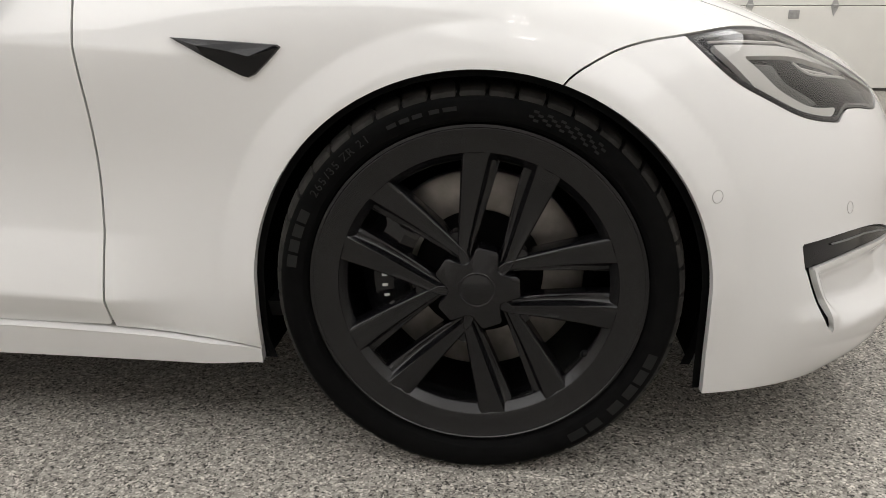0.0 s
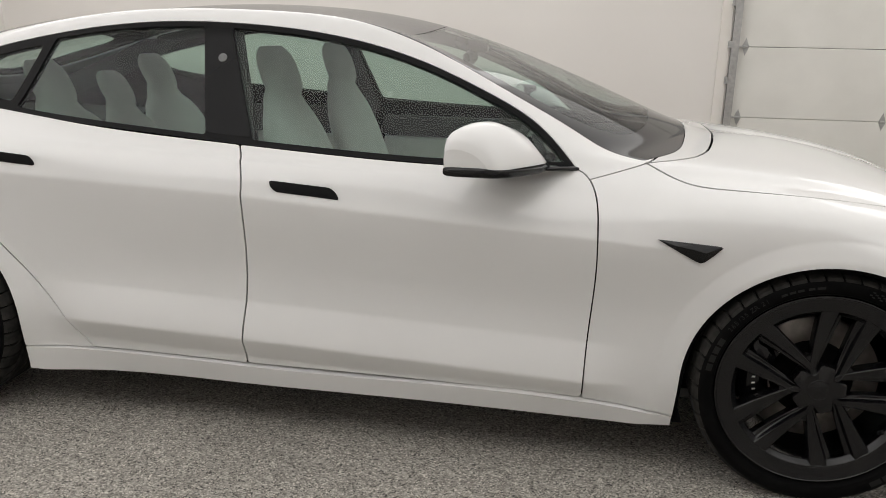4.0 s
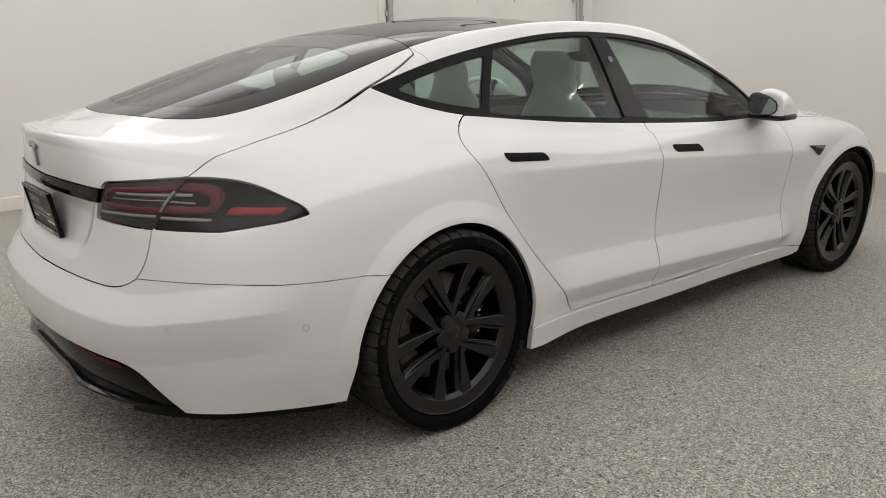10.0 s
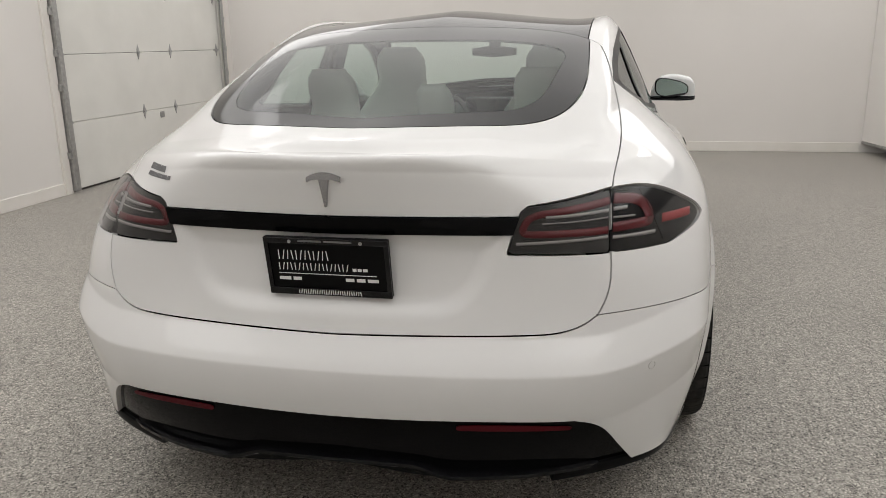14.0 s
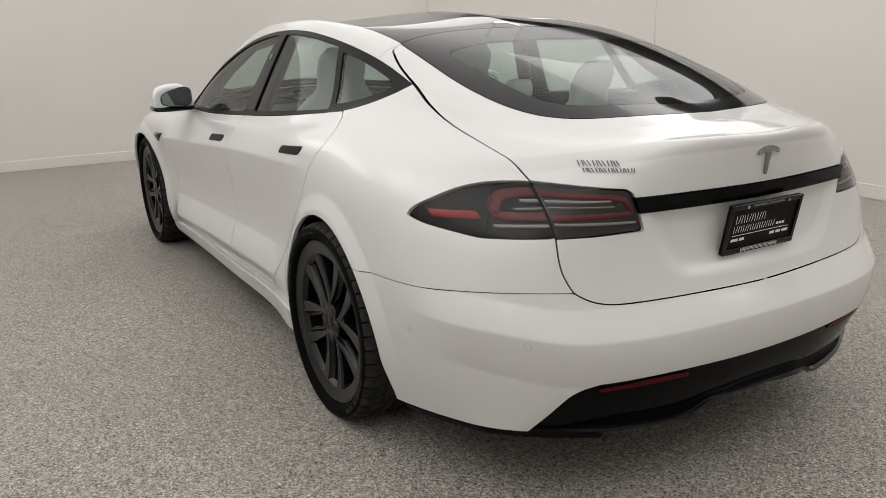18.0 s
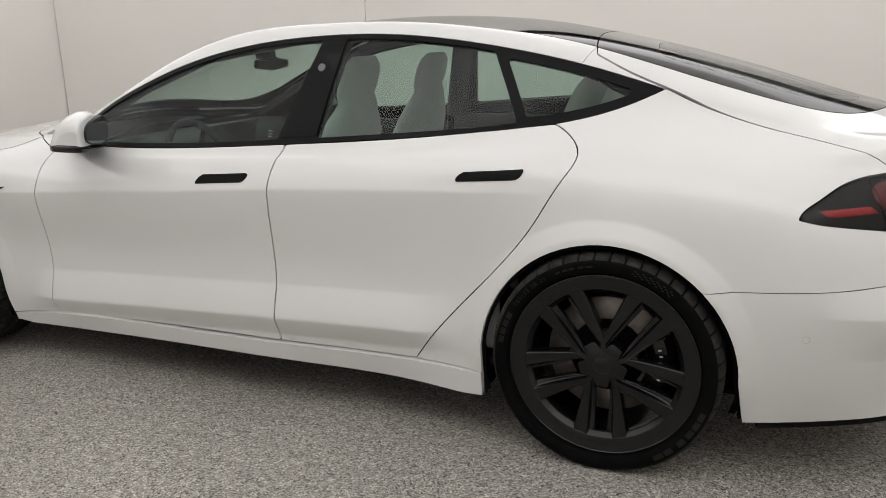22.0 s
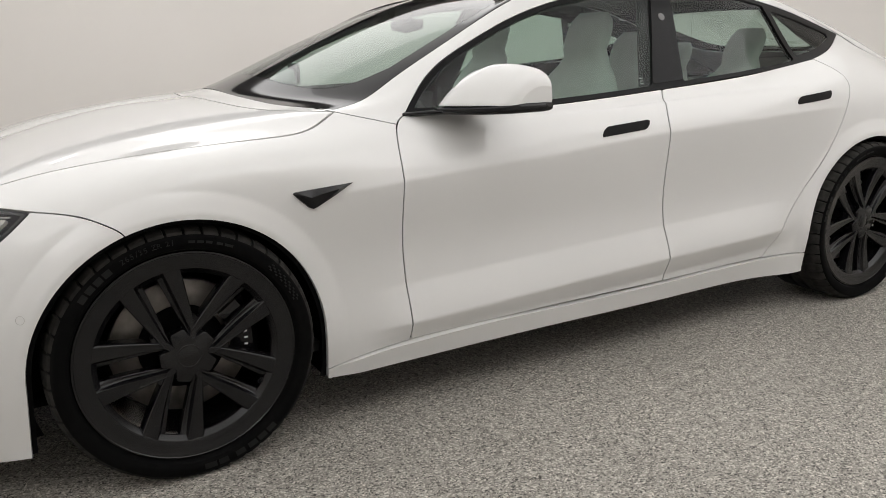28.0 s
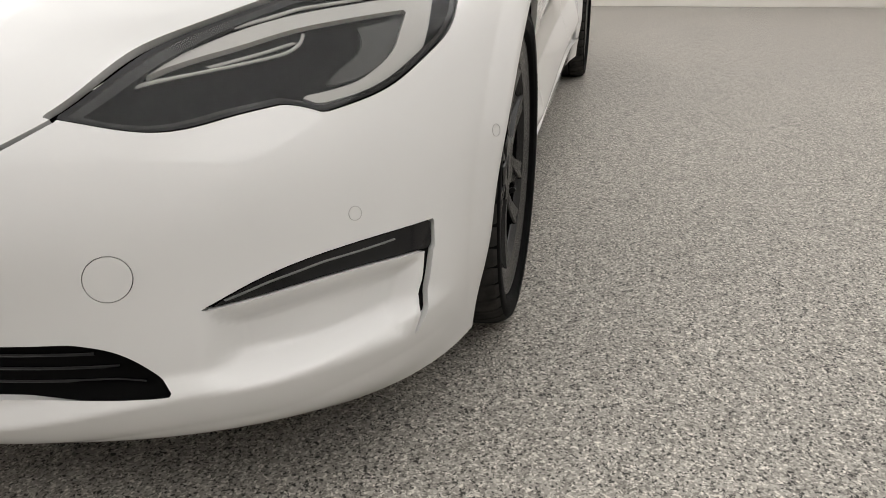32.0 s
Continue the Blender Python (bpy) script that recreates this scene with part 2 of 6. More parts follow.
# rolling partition: a white panel standing ajar on casters
part_a, part_b = Vector((1.906, -4.05, 0)), Vector((5.36, -3.42, 0))
roll = empty("rolling_partition")
tagged(roll, "tall white partition panel standing ajar on small casters", "partition")
length = (part_b - part_a).length
roll.matrix_basis = pose(part_a.x, part_a.y, 0, 0, 0, math.degrees(math.atan2(part_b.y - part_a.y, part_b.x - part_a.x)))
part("panel", box(0.0, length, -0.06, 0.0, 0.13, RIGHT_TOP, 0.004), WALL, roll, "smooth off-white panel")
part("bottom_rail", box(0.0, length, -0.055, 0.004, 0.10, 0.128, 0.004), STEEL, roll, "grey metal bottom rail")
CASTER = material("caster_rubber", (0.05, 0.045, 0.04), 0.7)
for x in (0.85, 2.6):
    part("caster_plate", box(x - 0.07, x + 0.07, -0.06, 0.03, 0.085, 0.135, 0.004), SKIRT, roll, "white caster bracket")
    v, f = [], []
    for k in range(20):
        a = 2 * math.pi * k / 20
        v += [(x + 0.05 + 0.045 * math.cos(a), -0.04, 0.045 + 0.045 * math.sin(a)), (x + 0.05 + 0.045 * math.cos(a), -0.005, 0.045 + 0.045 * math.sin(a))]
    f = [(2 * k, 2 * k + 1, (2 * k + 3) % 40, (2 * k + 2) % 40) for k in range(20)] + [tuple(range(0, 40, 2)), tuple(range(39, 0, -2))]
    link("caster_wheel", v, f, CASTER, roll, "dark caster wheel", smooth=False)

# sectional garage door with its hinges, track and frame
gate = empty("garage_door")
tagged(gate, "closed white sectional garage door with steel hinges and tracks", "garage door")
H, SEC = 0.605, ((0.02, 0.628), (0.631, 1.233), (1.236, 1.838), (1.841, 2.443))
for z0, z1 in SEC:
    part("door_panel", box(DX0, DX1, Y1 + 0.02, Y1 + 0.06, z0, z1, 0.006), DOOR_WHITE, gate, "white steel door section")
part("door_seal", box(DX0, DX1, Y1 + 0.025, Y1 + 0.055, 0.0, 0.02, 0.003), CASTER, gate, "black rubber bottom seal")
part("handle_plate", box(3.60, 3.68, Y1 + 0.012, Y1 + 0.02, 0.535, 0.60, 0.003), STEEL, gate, "small steel lift handle")


def diamond(x, z, w, h):
    v = [(x - w, Y1 + 0.02, z), (x, Y1 + 0.02, z - h), (x + w, Y1 + 0.02, z), (x, Y1 + 0.02, z + h)]
    v += [(a, b - 0.005, c) for a, b, c in v]
    return v, [(4, 5, 6, 7), (0, 1, 5, 4), (1, 2, 6, 5), (2, 3, 7, 6), (3, 0, 4, 7)]


for z in (0.63, 1.235, 1.84):
    for x in (DX0 + 0.085, 3.31, 3.93, DX1 - 0.085):
        v, f = diamond(x, z, 0.030, 0.075)
        hinge = link("hinge", v, f, STEEL, gate, "steel hinge", smooth=False)
        part("hinge_knuckle", box(x - 0.022, x + 0.022, Y1 + 0.004, Y1 + 0.016, z - 0.011, z + 0.011, 0.004), STEEL, hinge)
        if x < 2.3 or x > 4.8:
            part("roller", box(x - 0.09, x + 0.02, Y1 - 0.003, Y1 + 0.009, z - 0.008, z + 0.008, 0.003), STEEL, hinge)
for x in (DX0 - 0.01, DX1 + 0.01):
    s = 1 if x < 3 else -1
    part("track", box(x - 0.03, x + 0.03, Y1 - 0.055, Y1 - 0.045, 0.02, DZ, 0.002), STEEL, gate, "galvanised steel track")
    part("track", box(x - s * 0.032, x - s * 0.028, Y1 - 0.055, Y1 - 0.005, 0.02, DZ), STEEL, gate)
    part("jamb", box(x - s * 0.09 - 0.045, x - s * 0.09 + 0.045, Y1 - 0.022, Y1 + 0.05, 0.0, DZ + 0.03, 0.003), SKIRT, gate, "white door jamb")
    for z in (0.35, 0.95, 1.25, 1.6, 2.1):
        part("track_bracket", box(x - s * 0.06, x - s * 0.02, Y1 - 0.05, Y1 - 0.02, z - 0.03, z + 0.03, 0.003), STEEL, gate, "steel track bracket")

# socket box with its conduit in the corner, and a switch plate
sock = part("socket_box", box(X1 - 0.045, X1, 4.02, 4.09, 0.33, 0.45, 0.006), SKIRT)
tagged(sock, "small white socket box on the wall", "socket box")
tag = part("conduit", box(X1 - 0.02, X1 - 0.002, 4.045, 4.063, 0.0, 0.33, 0.004), STEEL)
tagged(tag, "thin grey conduit running down to the floor", "conduit")
sw = part("switch_plate", box(X1 - 0.008, X1, 3.55, 3.62, 1.20, 1.32, 0.003), SKIRT)
tagged(sw, "white switch plate on the wall", "switch")

# light: rows of unseen panels added under the ceiling, and one bright strip lamp
def glow(name, colour, strength):
    m = bpy.data.materials.new(name)
    m.use_nodes = True
    b = m.node_tree.nodes["Principled BSDF"]
    b.inputs["Base Color"].default_value = (0.9, 0.9, 0.88, 1)
    b.inputs["Emission Color"].default_value = (*colour, 1)
    b.inputs["Emission Strength"].default_value = strength
    return m


# two strengths for the added panels, chosen to balance floor and walls
PANEL_GLOW = glow("panel_glow", (1.0, 0.980, 0.968), 1.56)
DIM_GLOW = glow("dim_panel_glow", (1.0, 0.980, 0.968), 0.76)
STRIP_GLOW = glow("strip_glow", (1.0, 0.97, 0.93), 18)
HOUSING = material("lamp_housing", (0.75, 0.75, 0.74), 0.4)


def fill_panel(light, label):
    base = empty("ceiling_fill")
    part("housing", box(-1.026, 1.026, -1.006, 1.006, -0.04, 0, 0.004), HOUSING, base, "white frame")
    part("diffuser", box(-1.029, 1.029, -1.009, 1.009, -0.046, -0.041), light, base, "glowing white diffuser")
    return tagged(base, label, "ceiling lamp", "flat lamps under the ceiling")


BAYS = [(x, y) for x in (-3.96, -1.90, 0.16, 2.22, 4.28) for y in (-2.98, -0.96, 1.06, 3.08)]
for light, label, dim in ((PANEL_GLOW, "large flat glowing panel, added unseen under the ceiling as broad light", False), (DIM_GLOW, "large flat dim glowing panel, added unseen under the ceiling as broad light", True)):
    bays = [b for b in BAYS if (abs(b[1]) < 2 or b[0] == 2.22) == dim]
    lamp = fill_panel(light, label)
    lamp.matrix_basis = pose(*bays[0], CEILING)
    for x, y in bays[1:]:
        copy_thing(lamp, pose(x, y, CEILING))


def strip_lamp():
    base = empty("strip_lamp")
    part("housing", box(-0.20, 0.20, -0.03, 0.03, 0.0, 0.03, 0.004), HOUSING, base, "white housing")
    part("tube", box(-0.18, 0.18, -0.014, 0.014, -0.018, -0.001, 0.006), STRIP_GLOW, base, "bright tube")
    for x in (-0.16, 0.16):
        part("hanger", box(x - 0.003, x + 0.003, -0.003, 0.003, 0.03, 0.45), STEEL, base)
    return tagged(base, "short bright strip lamp hanging from the ceiling", "strip lamp")


strip_a = strip_lamp()
strip_a.matrix_basis = pose(1.95, -2.5, CEILING - 0.50, 0, 0, 35)


# ---- the car's skin: lines from nose to tail, lofted into one smooth surface ----
def spline(t, p, at):
    """Natural cubic through p at knots t."""
    t, p = np.asarray(t, float), np.asarray(p, float)
    n, h = len(t), np.diff(t)
    a = np.zeros((n, n))
    r = np.zeros((n, p.shape[1]))
    a[0, 0] = a[-1, -1] = 1
    for i in range(1, n - 1):
        a[i, i - 1], a[i, i], a[i, i + 1] = h[i - 1], 2 * (h[i - 1] + h[i]), h[i]
        r[i] = 6 * ((p[i + 1] - p[i]) / h[i] - (p[i] - p[i - 1]) / h[i - 1])
    m = np.linalg.solve(a, r)
    i = np.clip(np.searchsorted(t, at, "right") - 1, 0, n - 2)
    d, hi = (at - t[i])[:, None], h[i][:, None]
    e = hi - d
    return (m[i] * e ** 3 + m[i + 1] * d ** 3) / (6 * hi) + (p[i] / hi - m[i] * hi / 6) * e + (p[i + 1] / hi - m[i + 1] * hi / 6) * d


# each line: x, y, z of its points from the nose's middle round the left side to the tail's middle
SILL = [(2.375, 0, .158), (2.35, .35, .158), (2.255, .66, .16), (2.09, .86, .162), (1.88, .942, .16), (1.48, .955, .17), (1.08, .925, .18), (.75, .918, .185), (.25, .918, .19), (-.30, .918, .19), (-.85, .928, .19), (-1.10, .955, .18), (-1.48, .955, .19), (-1.90, .918, .207), (-2.15, .858, .229), (-2.35, .74, .245), (-2.49, .35, .214), (-2.51, 0, .238)]
LOW = [(2.43, 0, .21), (2.405, .35, .21), (2.315, .66, .22), (2.12, .88, .25), (1.89, .955, .30), (1.48, .975, .32), (1.08, .945, .30), (.75, .943, .315), (.25, .94, .335), (-.30, .942, .355), (-.85, .952, .38), (-1.12, .965, .39), (-1.48, .985, .38), (-1.90, .947, .36), (-2.17, .884, .35), (-2.42, .693, .35), (-2.54, .35, .355), (-2.56, 0, .355)]
MIDDLE = [(2.44, 0, .36), (2.405, .35, .37), (2.30, .64, .39), (2.09, .87, .42), (1.88, .965, .45), (1.48, .979, .52), (1.08, .945, .52), (.75, .93, .52), (.25, .922, .53), (-.30, .922, .54), (-.85, .933, .55), (-1.12, .953, .56), (-1.48, .985, .56), (-1.90, .965, .53), (-2.19, .898, .50), (-2.44, .685, .495), (-2.542, .35, .50), (-2.562, 0, .50)]
CREASE = [(2.44, 0, .50), (2.40, .33, .52), (2.27, .62, .55), (2.07, .83, .59), (1.86, .955, .63), (1.48, .984, .75), (1.08, .962, .755), (.75, .943, .765), (.25, .930, .79), (-.30, .924, .829), (-.85, .925, .855), (-1.12, .934, .862), (-1.48, .958, .80), (-1.90, .956, .74), (-2.18, .890, .68), (-2.40, .682, .655), (-2.49, .35, .64), (-2.51, 0, .63)]
SHOULDER = [(2.40, 0, .60), (2.35, .32, .62), (2.22, .58, .655), (2.04, .77, .70), (1.84, .89, .765), (1.48, .93, .86), (1.08, .92, .872), (.75, .90, .88), (.25, .897, .905), (-.30, .89, .93), (-.85, .89, .955), (-1.12, .898, .965), (-1.48, .895, .96), (-1.90, .893, .915), (-2.14, .827, .86), (-2.37, .66, .81), (-2.455, .35, .805), (-2.475, 0, .80)]
BELT = [(2.34, 0, .675), (2.28, .30, .69), (2.15, .54, .715), (2.00, .70, .765), (1.80, .77, .835), (1.48, .775, .895), (1.08, .80, .932), (.75, .838, .943), (.25, .862, .953), (-.30, .852, .978), (-.85, .835, 1.018), (-1.12, .795, 1.048), (-1.50, .745, 1.09), (-1.90, .72, 1.035), (-2.12, .68, 1.0), (-2.36, .53, .965), (-2.46, .30, .985), (-2.495, 0, .99)]
CANT = [(2.28, 0, .715), (2.24, .24, .715), (2.15, .40, .745), (2.03, .52, .79), (1.82, .58, .865), (1.48, .62, .925), (1.06, .69, .966), (.75, .78, 1.002), (.25, .70, 1.245), (-.30, .672, 1.342), (-.85, .672, 1.335), (-1.12, .665, 1.29), (-1.48, .655, 1.205), (-1.90, .63, 1.10), (-2.13, .56, 1.045), (-2.31, .44, 1.03), (-2.43, .25, 1.035), (-2.465, 0, 1.03)]
RAIL = [(2.20, 0, .755), (2.17, .14, .755), (2.10, .22, .775), (2.00, .27, .815), (1.82, .30, .885), (1.48, .32, .955), (1.10, .45, .985), (.82, .67, 1.02), (.27, .62, 1.285), (-.30, .575, 1.385), (-.85, .575, 1.375), (-1.12, .573, 1.345), (-1.48, .565, 1.265), (-1.90, .50, 1.155), (-2.12, .42, 1.095), (-2.27, .34, 1.065), (-2.37, .20, 1.055), (-2.42, 0, 1.05)]
SPINE = [(2.12, 0, .785), (2.09, 0, .795), (2.03, 0, .815), (1.94, 0, .845), (1.78, 0, .895), (1.46, 0, .965), (1.17, 0, .998), (.90, 0, 1.10), (.30, 0, 1.325), (-.30, 0, 1.42), (-.85, 0, 1.415), (-1.12, 0, 1.385), (-1.48, 0, 1.305), (-1.88, 0, 1.195), (-2.10, 0, 1.125), (-2.24, 0, 1.09), (-2.33, 0, 1.07), (-2.39, 0, 1.058)]
CAGE = np.array([SILL, LOW, MIDDLE, CREASE, SHOULDER, BELT, CANT, RAIL, SPINE])
MIRROR = np.array([1, -1, 1])


def loft(nu, nv):
    """The left half of the skin as a grid of places and normals, nv rows of nu."""
    c = np.concatenate([CAGE[:, 2:0:-1] * MIRROR, CAGE, CAGE[:, -2:-4:-1] * MIRROR], 1)
    step = np.linalg.norm(np.diff(c[1:6], axis=1), axis=2).mean(0)
    tu = np.concatenate([[0], np.cumsum(step)])
    u = np.linspace(tu[2], tu[-3], nu)
    g = np.stack([spline(tu, row, u) for row in c])
    g = np.concatenate([g, g[-2:-4:-1] * MIRROR])
    step = np.linalg.norm(np.diff(g, axis=0), axis=2).mean(1)
    tv = np.concatenate([[0], np.cumsum(step)])
    v = np.linspace(0, tv[-3], nv)
    p = np.stack([spline(tv, g[:, i], v) for i in range(nu)], 1)
    p[:, 0, 1] = p[:, -1, 1] = p[-1, :, 1] = 0
    n = np.cross(np.gradient(p, axis=1), np.gradient(p, axis=0))
    n /= np.linalg.norm(n, axis=2, keepdims=True) + 1e-12
    return p, n


NU, NV = 600, 280
SKIN, SKIN_N = loft(NU, NV)
if SKIN_N[NV // 5, NU // 2, 1] < 0:
    SKIN_N = -SKIN_N
AXES = {"side": [0, 2], "plan": [0, 1], "end": [1, 2]}


def smooth_line(pts, n=10):
    """A soft curve through the points."""
    p = np.asarray(pts, float)
    if len(p) < 3:
        return p
    t = np.concatenate([[0], np.cumsum(np.linalg.norm(np.diff(p, axis=0), axis=1))])
    return spline(t, p, np.linspace(0, t[-1], n * (len(p) - 1) + 1))


def outline(*runs):
    """A closed outline out of soft runs that meet in corners."""
    out = []
    for r in runs:
        s = smooth_line(r)
        out.extend(s if not out or np.linalg.norm(out[-1] - s[0]) > 1e-6 else s[1:])
    return np.array(out)


def inside(poly, q):
    """Signed distance to the outline, positive within."""
    a, b = poly, np.roll(poly, -1, 0)
    d = b - a
    l2 = (d ** 2).sum(1) + 1e-12
    out = np.empty(len(q))
    for k in range(0, len(q), 4000):
        w = q[k:k + 4000, None] - a[None]
        s = np.clip((w * d).sum(2) / l2, 0, 1)
        dist = np.sqrt(((w - s[..., None] * d) ** 2).sum(2)).min(1)
        up = (a[None, :, 1] <= q[k:k + 4000, None, 1]) != (b[None, :, 1] <= q[k:k + 4000, None, 1])
        xs = a[None, :, 0] + (q[k:k + 4000, None, 1] - a[None, :, 1]) / np.where(d[:, 1] == 0, 1e-12, d[:, 1]) * d[:, 0]
        odd = (up & (q[k:k + 4000, None, 0] < xs)).sum(1) % 2
        out[k:k + 4000] = np.where(odd == 1, dist, -dist)
    return out




def sd(view, poly):
    """Signed distance to an outline in a view, as a function of places."""
    def g(v):
        q = v[:, AXES[view]]
        lo, hi = poly.min(0) - 0.08, poly.max(0) + 0.08
        near = ((q > lo) & (q < hi)).all(1)
        out = np.full(len(v), -1.0)
        out[near] = inside(poly, q[near])
        return out
    return g


def ease(t):
    t = np.clip(t, 0, 1)
    return t * t * (3 - 2 * t)


def shape_skin():
    """Press the flares, creases and hollows into the smooth skin."""
    v, n = SKIN.reshape(-1, 3).copy(), SKIN_N.reshape(-1, 3)
    x, y, z = v.T
    move = np.zeros(len(v))
    for cx, a in ((1.48, 0.014), (-1.48, 0.015)):                      # flared lips round the wheels
        r = np.hypot(x - cx, z - 0.345)
        move += a * np.clip((0.459 - r) / 0.055, 0, 1) * ease((z - 0.18) / 0.2) * (y > 0.7)
    rear = ease((-1.98 - x) / 0.3)
    ridge = 0.524 + 0.04 * ease((y - 0.62) / 0.3)
    move += 0.023 * rear * np.clip(np.minimum(1 - (z - ridge) / 0.085, 1 - (ridge - z) / 0.13), 0, 1)  # ridge of the rear bumper
    low = 0.318 + 0.034 * (0.75 - x) / 0.85
    side = ease((0.98 - x) / 0.2) * ease((x + 1.02) / 0.2)
    move += 0.025 * side * np.clip(np.minimum(1 - (z - low) / 0.12, 1 - (low - z) / 0.07), 0, 1)      # crease low on the doors
    up = np.interp(x, [-1.15, -0.3, 0.25, 0.9, 1.2], [0.866, 0.829, 0.793, 0.757, 0.742])
    side = ease((1.2 - x) / 0.3) * ease((x + 1.35) / 0.3)
    move += 0.018 * side * np.clip(np.minimum(1 - (z - up) / 0.15, 1 - (up - z) / 0.28), 0, 1) ** 2      # crease under the handles
    edge = np.interp(y, [0, 0.35, 0.677], [1.037, 1.03, 0.985])           # lip of the tailgate
    move += 0.007 * ease((-2.0 - x) / 0.2) * np.clip(1 - np.abs(z - edge) / 0.03, 0, 1)
    d = sd("end", PLATE_HOLLOW)(v)
    move -= 0.016 * ease(d / 0.06) * (x < -2.2)
    d = sd("side", FOG_POCKET)(v)
    move -= 0.027 * ease(d / 0.032) * np.clip((z - 0.262) / 0.05, 0, 1) * (x > 1.95)
    lip = 0.228 + 0.04 * ease((y - 0.3) / 0.35) + 0.03 * ease((y - 0.7) / 0.2)                         # ledge low round the nose
    move += 0.017 * ease((x - 1.98) / 0.2) * np.clip(np.minimum(1 - (z - lip) / 0.028, 1 - (lip - z) / 0.06), 0, 1)
    v = v + n * move[:, None]
    v[:, 1] = np.where(np.abs(y) < 1e-9, 0, v[:, 1])
    p = v.reshape(NV, NU, 3)
    m = np.cross(np.gradient(p, axis=1), np.gradient(p, axis=0))
    m /= np.linalg.norm(m, axis=2, keepdims=True) + 1e-12
    return p, m if m[NV // 5, NU // 2, 1] > 0 else -m


PLATE_HOLLOW = outline([(-.1, .865), (.44, .865)], [(.44, .865), (.40, .75), (.33, .665), (.2, .642), (-.1, .638)], [(-.1, .638), (-.1, .865)])
FOG_POCKET = outline([(2.303, .378), (2.262, .384), (2.178, .392), (2.063, .388)], [(2.063, .388), (2.084, .337), (2.117, .262)], [(2.117, .262), (2.21, .262), (2.29, .252), (2.335, .252)], [(2.335, .252), (2.305, .378)])
SKIN, SKIN_N = shape_skin()
_idx = np.arange(NU * NV).reshape(NV, NU)
QUADS = np.stack([_idx[:-1, :-1], _idx[:-1, 1:], _idx[1:, 1:], _idx[1:, :-1]], -1).reshape(-1, 4)


def clip(v, n, faces, g):
    """Keep what lies where g is positive."""
    v, n, g, cut, out = list(v), list(n), g.tolist(), {}, []
    for f in faces:
        s = [g[i] > 0 for i in f]
        if all(s):
            out.append(tuple(f))
            continue
        if not any(s):
            continue
        poly = []
        for k, i in enumerate(f):
            j = f[(k + 1) % len(f)]
            if g[i] > 0:
                poly.append(i)
            if (g[i] > 0) != (g[j] > 0):
                key = (min(i, j), max(i, j))
                if key not in cut:
                    t = g[i] / (g[i] - g[j])
                    cut[key] = len(v)
                    v.append(v[i] + (v[j] - v[i]) * t)
                    n.append(n[i] + (n[j] - n[i]) * t)
                poly.append(cut[key])
        if len(poly) > 2:
            out.append(tuple(poly))
    used = sorted({i for f in out for i in f})
    remap = {i: k for k, i in enumerate(used)}
    return np.array([v[i] for i in used]).reshape(-1, 3), np.array([n[i] for i in used]).reshape(-1, 3), [tuple(remap[i] for i in f) for f in out]


def region(*conds, gap=0.0027, lift=0.0, base=None):
    """The piece of skin within all conditions: (view, outline, +1 or -1) or a function of the places."""
    v, n, f = base or (SKIN.reshape(-1, 3), SKIN_N.reshape(-1, 3), None)
    faces = QUADS if f is None else f
    for c in conds:
        if callable(c):
            g = c(v)
        else:
            view, poly, sign = c
            q = v[:, AXES[view]]
            lo, hi = poly.min(0) - 0.04, poly.max(0) + 0.04
            near = ((q > lo) & (q < hi)).all(1)
            g = np.full(len(v), -1.0)
            g[near] = inside(poly, q[near])
            g = g * sign
        g = g - gap
        g[np.abs(g) < 1e-7] = -1e-7
        if f is None:
            used, flat = np.unique(QUADS[(g[QUADS] > 0).any(1)], return_inverse=True)
            v, n, g = v[used], n[used], g[used]
            faces = [tuple(q) for q in flat.reshape(-1, 4).tolist()]
        v, n, faces = clip(v, n, faces, g)
        f = faces
    if lift:
        v = v + n * lift
    return v, n, faces


def weld_half(v, n, f):
    """The piece and its mirror image as one, joined along the middle."""
    k = len(v)
    mid = np.abs(v[:, 1]) < 1e-5
    v2, n2 = v * MIRROR, n * MIRROR
    remap = np.where(mid, np.arange(k), np.arange(k) + k)
    vv, nn = np.concatenate([v, v2]), np.concatenate([n, n2])
    nn[:k][mid, 1] = 0
    ff = list(f) + [tuple(int(remap[i]) for i in reversed(q)) for q in f]
    used = sorted({i for q in ff for i in q})
    m = {i: j for j, i in enumerate(used)}
    return vv[used], nn[used], [tuple(m[i] for i in q) for q in ff]


